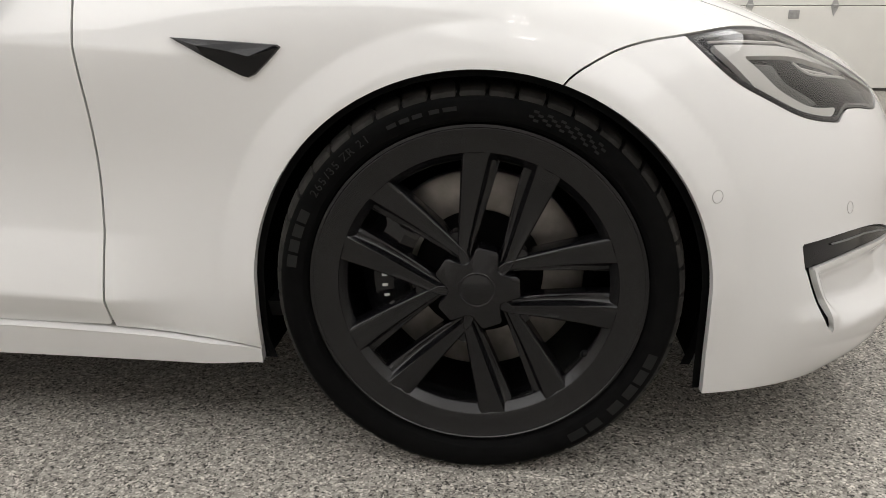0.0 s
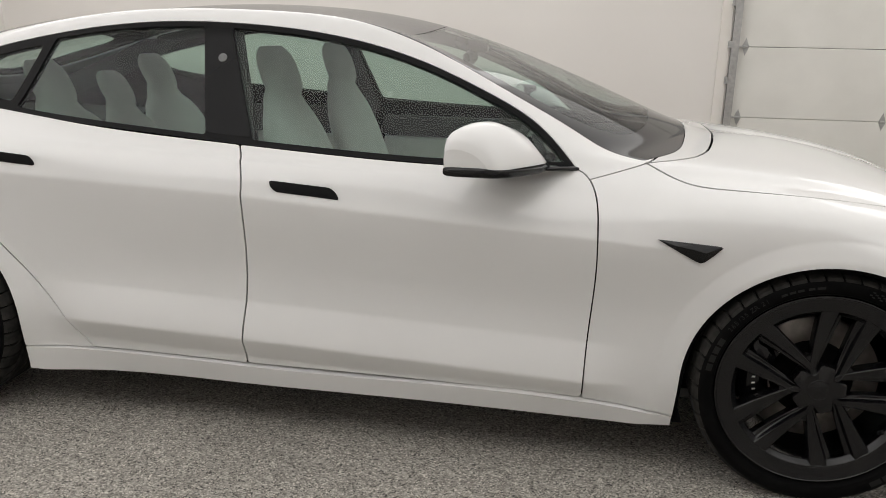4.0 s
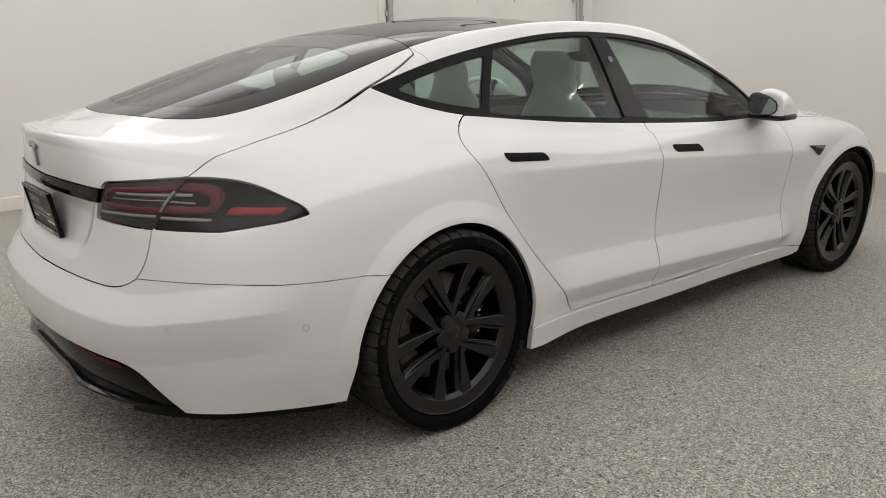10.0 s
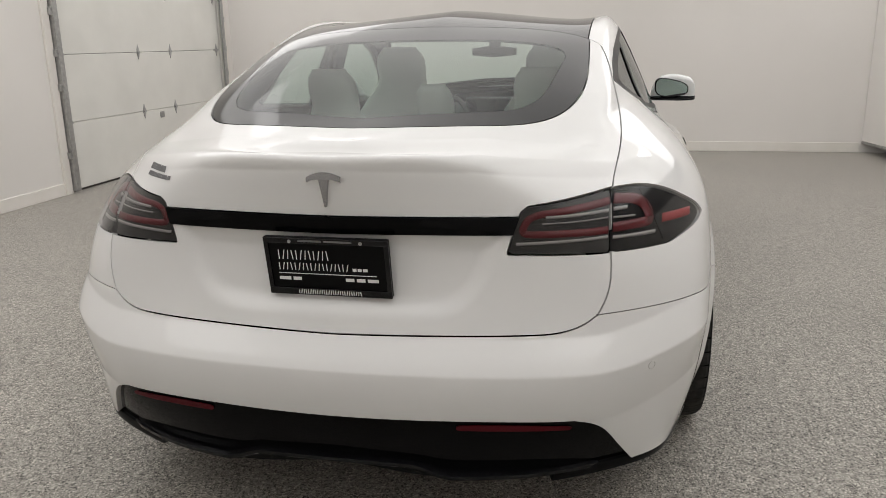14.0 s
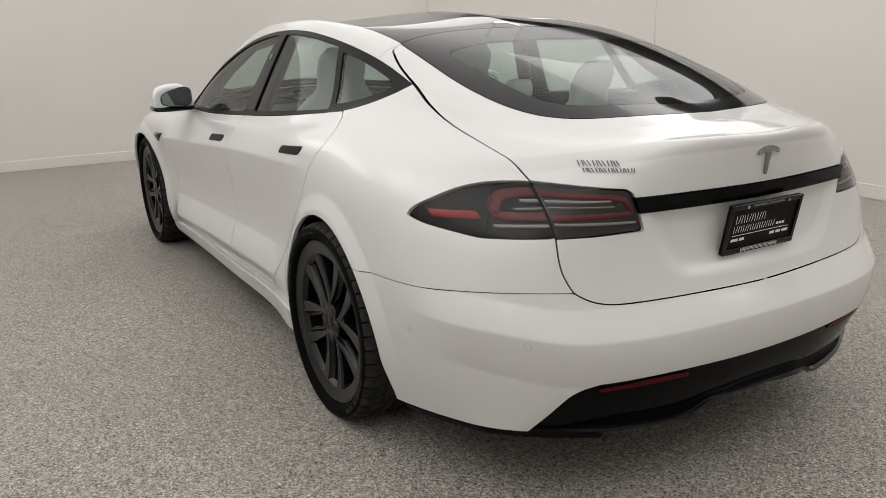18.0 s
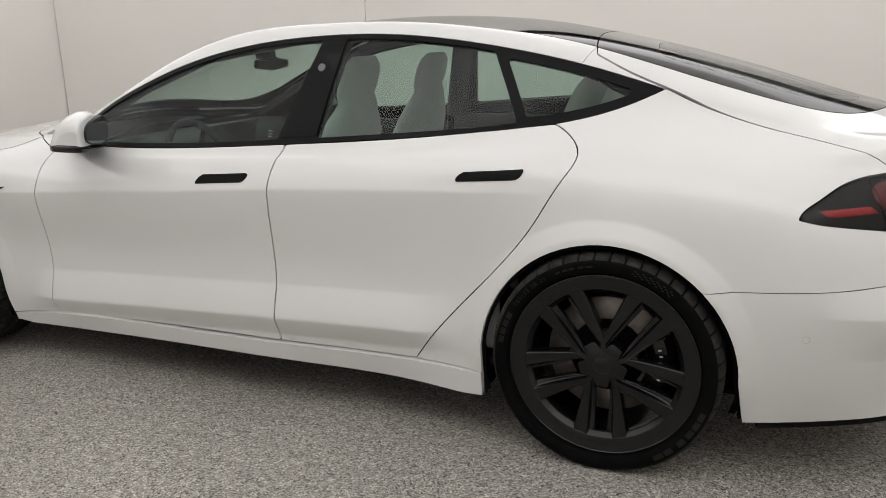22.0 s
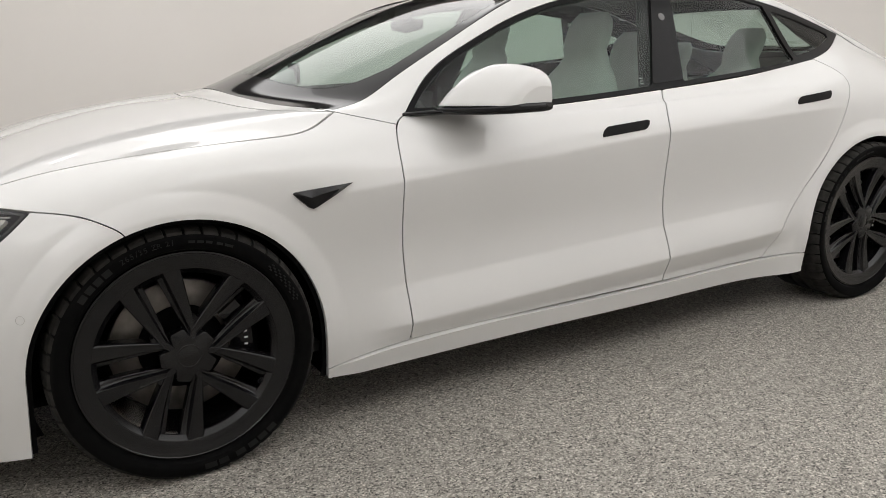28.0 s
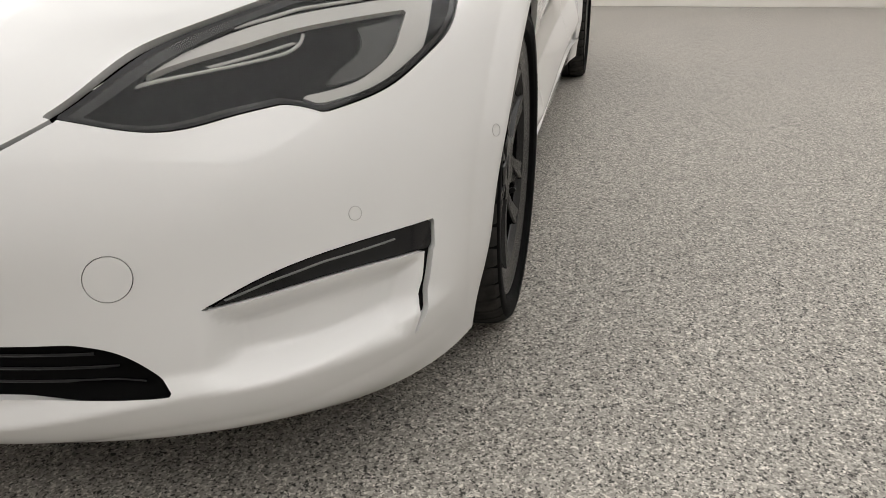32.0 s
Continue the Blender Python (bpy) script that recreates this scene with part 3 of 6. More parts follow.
def skin_part(name, piece, mat, parent, label="", both=False, mirror=False, depth=0.014):
    """A panel with its edges turned inwards."""
    v, n, f = weld_half(*piece) if both else piece
    if mirror:
        v, n, f = v * MIRROR, n * MIRROR, [tuple(reversed(q)) for q in f]
    if not len(f):
        return None
    # outward winding
    a = np.array([np.cross(v[q[1]] - v[q[0]], v[q[2]] - v[q[0]]) @ n[q[0]] for q in f[:200]])
    if a.sum() < 0:
        f = [tuple(reversed(q)) for q in f]
    if depth:
        count, ring = {}, []
        for q in f:
            for i, j in zip(q, q[1:] + q[:1]):
                count[(i, j)] = count.get((i, j), 0) + 1
        ring = [(i, j) for (i, j) in count if (j, i) not in count]
        k = len(v)
        ids, vs, ns = {}, [], []
        for i, j in ring:
            e = np.cross(v[j] - v[i], n[i])
            e = e / (np.linalg.norm(e) + 1e-12)
            for q in (i, j):
                if q not in ids:
                    ids[q] = k + len(vs)
                    vs += [v[q], v[q] - n[q] * depth]
                    ns += [e, e]
        f = list(f) + [(ids[j], ids[i], ids[i] + 1, ids[j] + 1) for i, j in ring]
        if vs:
            v, n = np.concatenate([v, vs]), np.concatenate([n, ns])
    return link(name, v, f, mat, parent, label, True, n)


PICKS = {"tail": (0, lambda v: v[:, 0] < -1.6), "nose": (0, lambda v: (v[:, 0] > 1.9) & (v[:, 2] < 0.6)), "flank": (1, lambda v: (v[:, 0] > 0.8) & (v[:, 1] > 0.3))}


def place_on(pts, lift=0.0, where="tail"):
    """Places on the skin at the given (y, z), or (x, z) on the flank, raised along the normal."""
    ax, pick = PICKS[where]
    v, n, out = SKIN.reshape(-1, 3), SKIN_N.reshape(-1, 3), []
    pick = pick(v)
    v, n = v[pick], n[pick]
    for a, z in pts:
        i = np.argsort((v[:, 1 - ax] - a) ** 2 + (v[:, 2] - z) ** 2)[:8]
        m = np.column_stack([np.ones(8), v[i, 1 - ax] - a, v[i, 2] - z])
        b = np.linalg.lstsq(m, v[i, ax], rcond=None)[0][0]
        out.append(np.array([b, a, z] if ax == 0 else [a, b, z]) + n[i[0]] * lift)
    return np.array(out)


def skin_strip(pts, w, lift, where="tail"):
    """A rounded band of width w along straight runs on the tail's skin."""
    p = np.asarray(pts, float)
    t = np.concatenate([[0], np.cumsum(np.linalg.norm(np.diff(p, axis=0), axis=1))])
    at = np.linspace(0, t[-1], max(3, int(t[-1] / 0.008)))
    q = np.stack([np.interp(at, t, p[:, i]) for i in (0, 1)], 1)
    for _ in range(1):
        q[1:-1] = (q[:-2] + 2 * q[1:-1] + q[2:]) / 4
    d = np.gradient(q, axis=0)
    s = np.stack([-d[:, 1], d[:, 0]], 1) / (np.linalg.norm(d, axis=1)[:, None] + 1e-9)
    rows = [place_on(q + s * w * k, lift + h, where) for k, h in ((-0.5, -0.003), (-0.42, 0), (0.42, 0), (0.5, -0.003))]
    v, m = np.concatenate(rows), len(q)
    f = [(r * m + k, r * m + k + 1, (r + 1) * m + k + 1, (r + 1) * m + k) for r in range(3) for k in range(m - 1)]
    a = np.cross(v[f[m][1]] - v[f[m][0]], v[f[m][2]] - v[f[m][0]])
    out = a[0] < 0 if where == "tail" else a[0] > 0 if where == "nose" else a[1] > 0
    return v, f if out else [x[::-1] for x in f]

# ---- the car ----
car = empty("car")
tagged(car, "pearl white electric saloon, black trim, dark grey wheels, parked indoors", "car")
WF, WR = (1.48, 0.352), (-1.48, 0.352)


def arch(c, front, back, r=0.393):
    """Opening for a wheel: a round top with straight sides down to the sill."""
    a = np.linspace(0, np.pi, 40)
    top = [(c[0] + r * math.cos(t), c[1] - 0.012 + r * math.sin(t)) for t in a]
    return np.array(top + [(c[0] - r + back, 0.17), (c[0] - r + back, -0.3), (c[0] + r + front, -0.3), (c[0] + r + front, 0.17)])


ARCH_F, ARCH_R = arch(WF, 0.010, -0.008), arch(WR, 0.0, -0.024)
WINDOWS = outline([(.745, .948), (.63, 1.06), (.45, 1.16), (.26, 1.238), (-.044, 1.315), (-.374, 1.348), (-.703, 1.346), (-1.067, 1.299), (-1.328, 1.243), (-1.59, 1.166)],
                  [(-1.59, 1.166), (-1.497, 1.124), (-1.415, 1.096), (-1.272, 1.064), (-.85, 1.019), (-.317, .979), (.02, .959), (.40, .946), (.745, .948)])
SPLIT = [(-.289, .262), (-.288, .372), (-.279, .582), (-.280, .826), (-.287, .895), (-.315, .979)]
FRONT_EDGE = [(.745, .948), (.778, .930), (.804, .891), (.818, .803), (.822, .666), (.811, .449), (.805, .255)]
REAR_EDGE = [(-.841, .274), (-.937, .402), (-1.106, .591), (-1.249, .77), (-1.338, .919), (-1.367, .988), (-1.334, 1.03), (-1.272, 1.064)]
FRONT_DOOR = outline(SPLIT, [(-.315, .979), (.02, .959), (.40, .946), (.745, .948)], FRONT_EDGE, [(.805, .255), (.26, .260), (-.289, .262)])
REAR_DOOR = outline(REAR_EDGE, [(-1.272, 1.064), (-.85, 1.019), (-.315, .979)], SPLIT[::-1], [(-.289, .262), (-.56, .268), (-.841, .274)])
SILL_PANEL = outline([(1.09, .213), (.979, .232), (.805, .252), (.26, .258), (-.289, .2605), (-.841, .2725), (-.95, .272), (-1.13, .262)], [(-1.13, .262), (-1.13, .1)], [(-1.13, .1), (1.09, .1)], [(1.09, .1), (1.09, .213)])
FENDER_CUT = [(1.600, .69), (1.613, .715), (1.65, .742), (1.695, .762), (1.805, .779)]
HOOD = outline([(.946, .768), (1.0, .80), (1.048, .829), (1.095, .846), (1.17, .851), (1.35, .839), (1.51, .816), (1.70, .778), (1.90, .712), (2.06, .640)], [(2.06, .640), (2.11, .606), (2.23, .515), (2.285, .465)], [(2.285, .465), (2.34, .395), (2.395, .22), (2.43, 0), (2.43, -.1)],
               [(2.43, -.1), (1.235, -.1)], [(1.235, -.1), (1.23, .1), (1.19, .40), (1.095, .65), (.946, .768)])
HEADLIGHT = outline([(1.806, .778), (1.90, .783), (2.02, .766), (2.12, .729), (2.226, .680), (2.29, .642)], [(2.29, .642), (2.265, .622), (2.199, .628), (2.145, .637)], [(2.145, .637), (2.132, .632), (2.115, .620)], [(2.115, .620), (2.026, .641), (1.949, .677), (1.895, .705), (1.84, .748), (1.806, .778)])
NOSE = outline(FENDER_CUT, [(1.805, .779), (1.90, .784), (2.02, .767), (2.12, .730), (2.226, .681), (2.29, .643)], [(2.29, .643), (2.6, .70)], [(2.6, .70), (2.6, 0)], [(2.6, 0), (1.60, 0)], [(1.60, 0), (1.60, .69)])
FOG = outline([(2.303, .380), (2.256, .408), (2.168, .430), (2.034, .432)], [(2.034, .432), (2.044, .388)], [(2.044, .388), (2.178, .395), (2.262, .386), (2.303, .380)])
FOG_SLOT = outline([(2.046, .389), (2.060, .389)], [(2.060, .389), (2.081, .338), (2.103, .300), (2.114, .266)], [(2.114, .266), (2.110, .266)], [(2.110, .266), (2.090, .298), (2.068, .338), (2.046, .389)])
GRILLE = outline([(-.1, .349), (.475, .349)], [(.475, .349), (.531, .334), (.578, .300), (.604, .272)], [(.604, .272), (-.1, .270)], [(-.1, .270), (-.1, .349)])
TOW = np.array([(.532 + .0285 * math.cos(t), .439 + .031 * math.sin(t)) for t in np.linspace(0, 2 * math.pi, 40, endpoint=False)])
SEAM = [(-.1, .606), (0, .606), (.277, .611), (.50, .615), (.574, .621), (.625, .640), (.648, .656)]
SEAM_SIDE = [(.648, .656), (.73, .658), (.817, .656), (.924, .641), (.99, .619), (1.1, .600)]
HATCH = outline(SEAM, [(.648, .656), (.668, .70), (.673, .80), (.671, .936), (.677, .975), (.689, 1.021), (.683, 1.094), (.662, 1.166)], [(.662, 1.166), (.64, 1.23), (.56, 1.34), (.3, 1.5)], [(.3, 1.5), (-.1, 1.5)], [(-.1, 1.5), (-.1, .606)])
BUMPER_R = outline(SEAM, SEAM_SIDE, [(1.1, .6), (1.1, 0)], [(1.1, 0), (-.1, 0)], [(-.1, 0), (-.1, .606)])
REAR_GLASS_EDGE = outline([(-1.30, .574), (-1.6, .583), (-1.89, .567), (-2.06, .505), (-2.2, .36), (-2.26, .18), (-2.275, 0), (-2.275, -.1)], [(-2.275, -.1), (-1.30, -.1)], [(-1.30, -.1), (-1.30, .574)])
REAR_CLEAR = outline([(-1.50, -.1), (-1.50, 0), (-1.51, .22), (-1.54, .44)], [(-1.54, .44), (-1.56, .49), (-1.62, .51)], [(-1.62, .51), (-1.85, .485), (-1.98, .46), (-2.07, .41), (-2.14, .30), (-2.175, .15), (-2.19, 0), (-2.19, -.1)], [(-2.19, -.1), (-1.50, -.1)])
ROOF_EDGE = outline([(-1.45, .572), (-1.12, .575), (-.85, .578), (-.3, .580), (.14, .640)], [(.14, .640), (.34, .672), (.55, .697), (.72, .712), (.945, .752)], [(.945, .752), (1.05, .60), (1.10, .40), (1.125, .2), (1.13, 0), (1.13, -.1)], [(1.13, -.1), (-1.45, -.1)], [(-1.45, -.1), (-1.45, .572)])
SCREEN_CLEAR = outline([(.22, -.1), (.22, 0), (.20, .3), (.165, .57)], [(.165, .57), (.34, .61), (.55, .64), (.70, .652)], [(.70, .652), (.85, .60), (.96, .40), (.99, .2), (1.0, 0), (1.0, -.1)], [(1.0, -.1), (.22, -.1)])
TAIL_IN = outline([(.431, .804), (.447, .86), (.462, .905)], [(.462, .905), (.477, .9165)], [(.477, .9165), (.671, .937)], [(.671, .937), (.673, .80)], [(.673, .80), (.431, .804)])
TAIL_OUT = outline([(.671, .937), (.725, .934), (.796, .916), (.868, .878), (.907, .845), (.916, .830)], [(.916, .830), (.906, .820), (.885, .811), (.818, .794)], [(.818, .794), (.673, .80)], [(.673, .80), (.671, .937)])
DIFFUSER = outline([(-.1, .410), (0, .410), (.13, .411), (.45, .413), (.60, .405)], [(.60, .405), (.66, .378), (.70, .321), (.743, .245)], [(.743, .245), (.743, .15)], [(.743, .15), (-.1, .15)], [(-.1, .15), (-.1, .410)])
BAR = outline([(-.1, .893), (.47, .893)], [(.47, .893), (.47, .852)], [(.47, .852), (-.1, .852)], [(-.1, .852), (-.1, .893)])

is_hood = lambda v: np.minimum(np.minimum(sd("plan", HOOD)(v), v[:, 2] - 0.47), -np.minimum(sd("side", HEADLIGHT)(v), v[:, 1] - 0.3))
not_hood = lambda v: -is_hood(v)
rear_glass_front = lambda v: (-1.356 + 0.045 * (1 - (v[:, 1] / 0.572) ** 2)) - v[:, 0]
is_hatch = lambda v: np.minimum(sd("end", HATCH)(v), rear_glass_front(v))
not_hatch = lambda v: -is_hatch(v)
is_top = lambda v: np.minimum(sd("plan", ROOF_EDGE)(v), v[:, 2] - 0.9)
not_top = lambda v: -is_top(v)
is_nose = lambda v: np.minimum(sd("side", NOSE)(v), not_hood(v))
not_nose = lambda v: -sd("side", NOSE)(v)
is_bumper_r = lambda v: np.minimum(sd("end", BUMPER_R)(v), -1.6 - v[:, 0])
not_bumper_r = lambda v: -is_bumper_r(v)
aft = lambda v: -1.5 - v[:, 0]
half = lambda c, s=1: (lambda v: s * (v[:, 0] - c))
both_arches = (("side", ARCH_F, -1), ("side", ARCH_R, -1))


def slant(a, b, s=1):
    """Beyond the line through a and b in the side view."""
    (xa, za), (xb, zb) = a, b
    l = math.hypot(xb - xa, zb - za)
    return lambda v: s * ((v[:, 0] - xa) * (zb - za) - (v[:, 2] - za) * (xb - xa)) / l


def strip(pts, w):
    """A band of width w along a soft line."""
    p = smooth_line(pts, 8)
    t = np.gradient(p, axis=0)
    n = np.stack([-t[:, 1], t[:, 0]], 1) / (np.linalg.norm(t, axis=1)[:, None] + 1e-9)
    return np.concatenate([p + n * w / 2, (p - n * w / 2)[::-1]])


SMOKE = glass("smoked_lens", (0.72, 0.71, 0.71), 1.33)
LAMP_CLEAR = glass("clear_lens", (0.93, 0.935, 0.93), 1.45)
LENS_RED = material("red_lens", (0.145, 0.011, 0.017), 0.3)
MARKER_RED = material("bright_red_lens", (0.40, 0.016, 0.022), 0.3)
LENS_DEEP = material("deep_red_reflector", (0.075, 0.004, 0.008), 0.5, 0.0, Specular_IOR_Level=0.15)
LENS_GREY = material("grey_light_guide", (0.42, 0.41, 0.40), 0.3)
GUIDE = material("frosted_light_guide", (0.44, 0.428, 0.41), 0.35)
LAMP_GREY = add_noise(material("lamp_reflector", (0.10, 0.098, 0.096), 0.3, 0.3), 9, (0.11, 0.108, 0.106), (0.26, 0.255, 0.25), rough=(0.2, 0.4))
LAMP_DARK = add_noise(material("lamp_bezel", (0.02, 0.02, 0.021), 0.35, 0.0, Specular_IOR_Level=0.2), 30, (0.004, 0.004, 0.0043), (0.008, 0.008, 0.0083))
LAMP_SMOKED = add_noise(material("smoked_housing", (0.03, 0.03, 0.029), 0.4), 30, (0.022, 0.022, 0.021), (0.034, 0.034, 0.032))
CHROME = material("bright_metal", (0.34, 0.34, 0.35), 0.2, 1.0)
PRINT_WHITE = material("white_print", (0.8, 0.8, 0.78), 0.5)
PRINT_GREY = material("grey_print", (0.14, 0.14, 0.14), 0.5)
TEXT_GREY = material("raised_rubber_print", (0.0085, 0.0085, 0.0085), 0.6, 0.0, Specular_IOR_Level=0.2)

# panels that cross the middle
bonnet = skin_part("bonnet", region(lambda v: is_hood(v) - 0.0035 * ease((1.45 - v[:, 0]) / 0.3)), PAINT, car, "white bonnet", both=True)
nose = skin_part("front_bumper", region(is_nose, ("side", ARCH_F, -1), ("side", HEADLIGHT, -1), ("side", FOG, -1), ("side", FOG_SLOT, -1),
                 lambda v: -np.minimum(sd("end", GRILLE)(v), v[:, 0] - 2.2), lambda v: -np.minimum(sd("end", TOW)(v), v[:, 0] - 2.2), gap=0.0018), PAINT, car, "white front bumper", both=True)
skin_part("lower_grille", region(lambda v: np.minimum(sd("end", GRILLE)(v), v[:, 0] - 2.2), gap=-0.004, lift=-0.03), BLACK_SATIN, nose, "black lower air intake", both=True)
for zs in (0.29, 0.31, 0.33):
    half_row = place_on([(y, zs) for y in np.linspace(0, 0.565 - (zs - 0.29) * 1.6, 16)], -0.016, "nose")
    row = np.concatenate([(half_row * MIRROR)[:0:-1], half_row])
    v = np.concatenate([row + np.array(o) for o in ((0, 0, -.0025), (.001, 0, 0), (0, 0, .0025), (-.02, 0, .0025), (-.02, 0, -.0025))])
    m = len(row)
    f = [(k * m + i, k * m + i + 1, (k + 1) % 5 * m + i + 1, (k + 1) % 5 * m + i) for k in range(5) for i in range(m - 1)]
    link("grille_slat", v, f, BLACK_GLOSS, nose, smooth=False)
back = skin_part("rear_bumper", region(is_bumper_r, ("side", ARCH_R, -1), lambda v: -np.minimum(sd("end", DIFFUSER)(v), aft(v)), gap=0.0011), PAINT, car, "white rear bumper", both=True)
skin_part("diffuser", region(lambda v: np.minimum(sd("end", DIFFUSER)(v), aft(v)), gap=-0.004, lift=-0.014), BLACK_DEEP, back, "gloss black rear diffuser", both=True, depth=0.16)
lid = skin_part("tailgate", region(is_hatch, lambda v: -np.minimum(sd("plan", REAR_GLASS_EDGE)(v), v[:, 2] - 1.04), ("end", TAIL_IN, -1), lambda v: -sd("end", BAR)(v)), PAINT, car, "white tailgate", both=True)
skin_part("light_bar", region(lambda v: np.minimum(sd("end", BAR)(v), aft(v)), ("end", TAIL_IN, -1), gap=0.0, lift=0.006), BLACK_DEEP, lid, "black bar between the tail lamps", both=True)
is_rg = lambda v: np.minimum(np.minimum(sd("plan", REAR_GLASS_EDGE)(v), v[:, 2] - 1.04), rear_glass_front(v))
skin_part("rear_window", region(is_rg, ("plan", REAR_CLEAR, 1), gap=0.0), REAR_GLASS, lid, "tinted rear window", both=True, depth=0.004)
skin_part("window_border", region(is_rg, ("plan", REAR_CLEAR, -1), gap=0.0012), BLACK_GLOSS, lid, "black border of the rear window", both=True, depth=0.006)
is_roof = lambda v: np.minimum(is_top(v), np.minimum(-rear_glass_front(v), 0.155 + 0.05 * (1 - (v[:, 1] / 0.64) ** 2) - v[:, 0]))
skin_part("glass_roof", region(is_roof, gap=0.003), ROOF_GLASS, car, "dark tinted glass roof", both=True, depth=0.006)
is_ws = lambda v: np.minimum(is_top(v), v[:, 0] - (0.155 + 0.05 * (1 - (v[:, 1] / 0.64) ** 2)))
skin_part("windscreen", region(is_ws, ("plan", SCREEN_CLEAR, 1), gap=0.0), FRONT_GLASS, car, "clear windscreen", both=True, depth=0.004)
skin_part("screen_border", region(is_ws, ("plan", SCREEN_CLEAR, -1), gap=0.001), BLACK_GLOSS, car, "black border of the windscreen", both=True, depth=0.006)
skin_part("cowl", region(lambda v: np.minimum(np.minimum(v[:, 0] - 0.80, 1.30 - v[:, 0]), np.minimum(0.77 - v[:, 1], v[:, 2] - 0.9)), not_top, gap=0.0, lift=-0.022), BLACK_SATIN, car, "black cowl under the windscreen", both=True)
body = region(lambda v: 2.5 - np.abs(v[:, 0]), not_hatch, not_top, ("side", WINDOWS, -1), lambda v: -np.minimum(is_hood(v), 1), *both_arches, gap=-0.01, lift=-0.018)
skin_part("inner_body", body, LINER, car, "dark inner structure behind the panels", both=True, depth=0)

# panels that come in pairs
P = {}
P["front_door"] = region(("side", FRONT_DOOR, 1))
P["rear_door"] = region(("side", REAR_DOOR, 1), ("side", ARCH_R, -1))
P["sill"] = region(("side", SILL_PANEL, 1), *both_arches)
_v, _n, _f = P["sill"]
P["sill"] = (_v + _n * (0.013 * ease(np.minimum(1.08 - _v[:, 0], _v[:, 0] + 1.12) / 0.12))[:, None], _n, _f)
outer = (("side", FRONT_DOOR, -1), ("side", REAR_DOOR, -1), ("side", WINDOWS, -1), ("side", SILL_PANEL, -1), *both_arches, not_top, not_hood, not_nose, not_hatch, not_bumper_r)
P["front_fender"] = region(half(0.5), lambda v: 0.962 - v[:, 2] + 0.25 * (v[:, 0] - 0.95), *outer, gap=0.0016)
P["roof_rail"] = region(lambda v: v[:, 0] + 1.37 - 0.6 * (1.32 - v[:, 2]), lambda v: -(0.962 - v[:, 2] + 0.25 * (v[:, 0] - 0.95)), lambda v: 1.3 - v[:, 0], *outer, gap=0.0012)
P["rear_quarter"] = region(half(-0.7, -1), ("end", TAIL_OUT, -1), *outer, gap=0.0011)
P["rear_quarter"] = region(lambda v: -(v[:, 0] + 1.37 - 0.6 * (1.32 - v[:, 2])) * np.where(v[:, 2] > 1.1, 1, 0) + np.where(v[:, 2] > 1.1, 0, 1.0), base=P["rear_quarter"], gap=0.0008)
B_FRONT, B_REAR = ((-.269, .983), (-.389, 1.325)), ((-.432, .993), (-.489, 1.328))
C_SPLIT = ((-1.158, 1.054), (-1.051, 1.279))
inset = lambda d: (lambda v: sd("side", WINDOWS)(v) - d)
front_pane = lambda v: np.minimum(inset(0.017)(v), slant(*B_FRONT, 1)(v))
rear_pane = lambda v: np.minimum(inset(0.017)(v), np.minimum(slant(*B_REAR, -1)(v), slant(*C_SPLIT, 1)(v) - 0.008))
rear_quarter_pane = lambda v: np.minimum(inset(0.030)(v), np.minimum(-slant(*C_SPLIT, 1)(v) - 0.026, v[:, 0] + 1.485))
P["window_frame"] = region(("side", WINDOWS, 1), lambda v: -front_pane(v), lambda v: -rear_pane(v), lambda v: -rear_quarter_pane(v), gap=0.0008)
P["front_pane"] = region(front_pane, gap=-0.002, lift=-0.005)
P["rear_pane"] = region(rear_pane, gap=-0.002, lift=-0.005)
P["quarter_pane"] = region(rear_quarter_pane, gap=-0.002, lift=-0.004)
PILLAR = lambda v: np.minimum(np.minimum(inset(0.020)(v), -slant(*B_FRONT, 1)(v)), -slant(*B_REAR, -1)(v))
P["pillar_cover"] = region(PILLAR, gap=0.002, lift=0.002)
P["headlight"] = region(("side", HEADLIGHT, 1), half(1.7), gap=0.001, lift=-0.026)
P["lens"] = region(("side", HEADLIGHT, 1), half(1.7), gap=0.0035, lift=-0.001)
P["bezel"] = region(("side", HEADLIGHT, 1), half(1.7), lambda v: 0.0085 - sd("side", HEADLIGHT)(v), gap=0.0006, lift=-0.002)
DRL = outline([(2.250, .660), (2.182, .696), (2.150, .708), (2.103, .726), (2.058, .741), (2.014, .751), (1.969, .757), (1.919, .762), (1.858, .766)], [(1.858, .766), (1.903, .727), (1.951, .682), (1.989, .658), (2.024, .648), (2.063, .639), (2.111, .632)], [(2.111, .632), (2.123, .644)],
              [(2.123, .644), (2.088, .648), (2.053, .655), (2.019, .670), (1.983, .691), (1.951, .719), (1.918, .745)], [(1.918, .745), (1.954, .743), (2.003, .738), (2.048, .731), (2.107, .715), (2.149, .703), (2.192, .688), (2.250, .660)])
P["guide"] = region(("side", DRL, 1), half(1.7), gap=0, lift=-0.007)
P["projector"] = region(("side", outline([(2.088, .656), (2.061, .674), (2.008, .706), (1.991, .730)], [(1.991, .730), (1.926, .740)], [(1.926, .740), (1.957, .714), (1.996, .684), (2.044, .662), (2.088, .656)]), 1), half(1.7), gap=0, lift=-0.016)
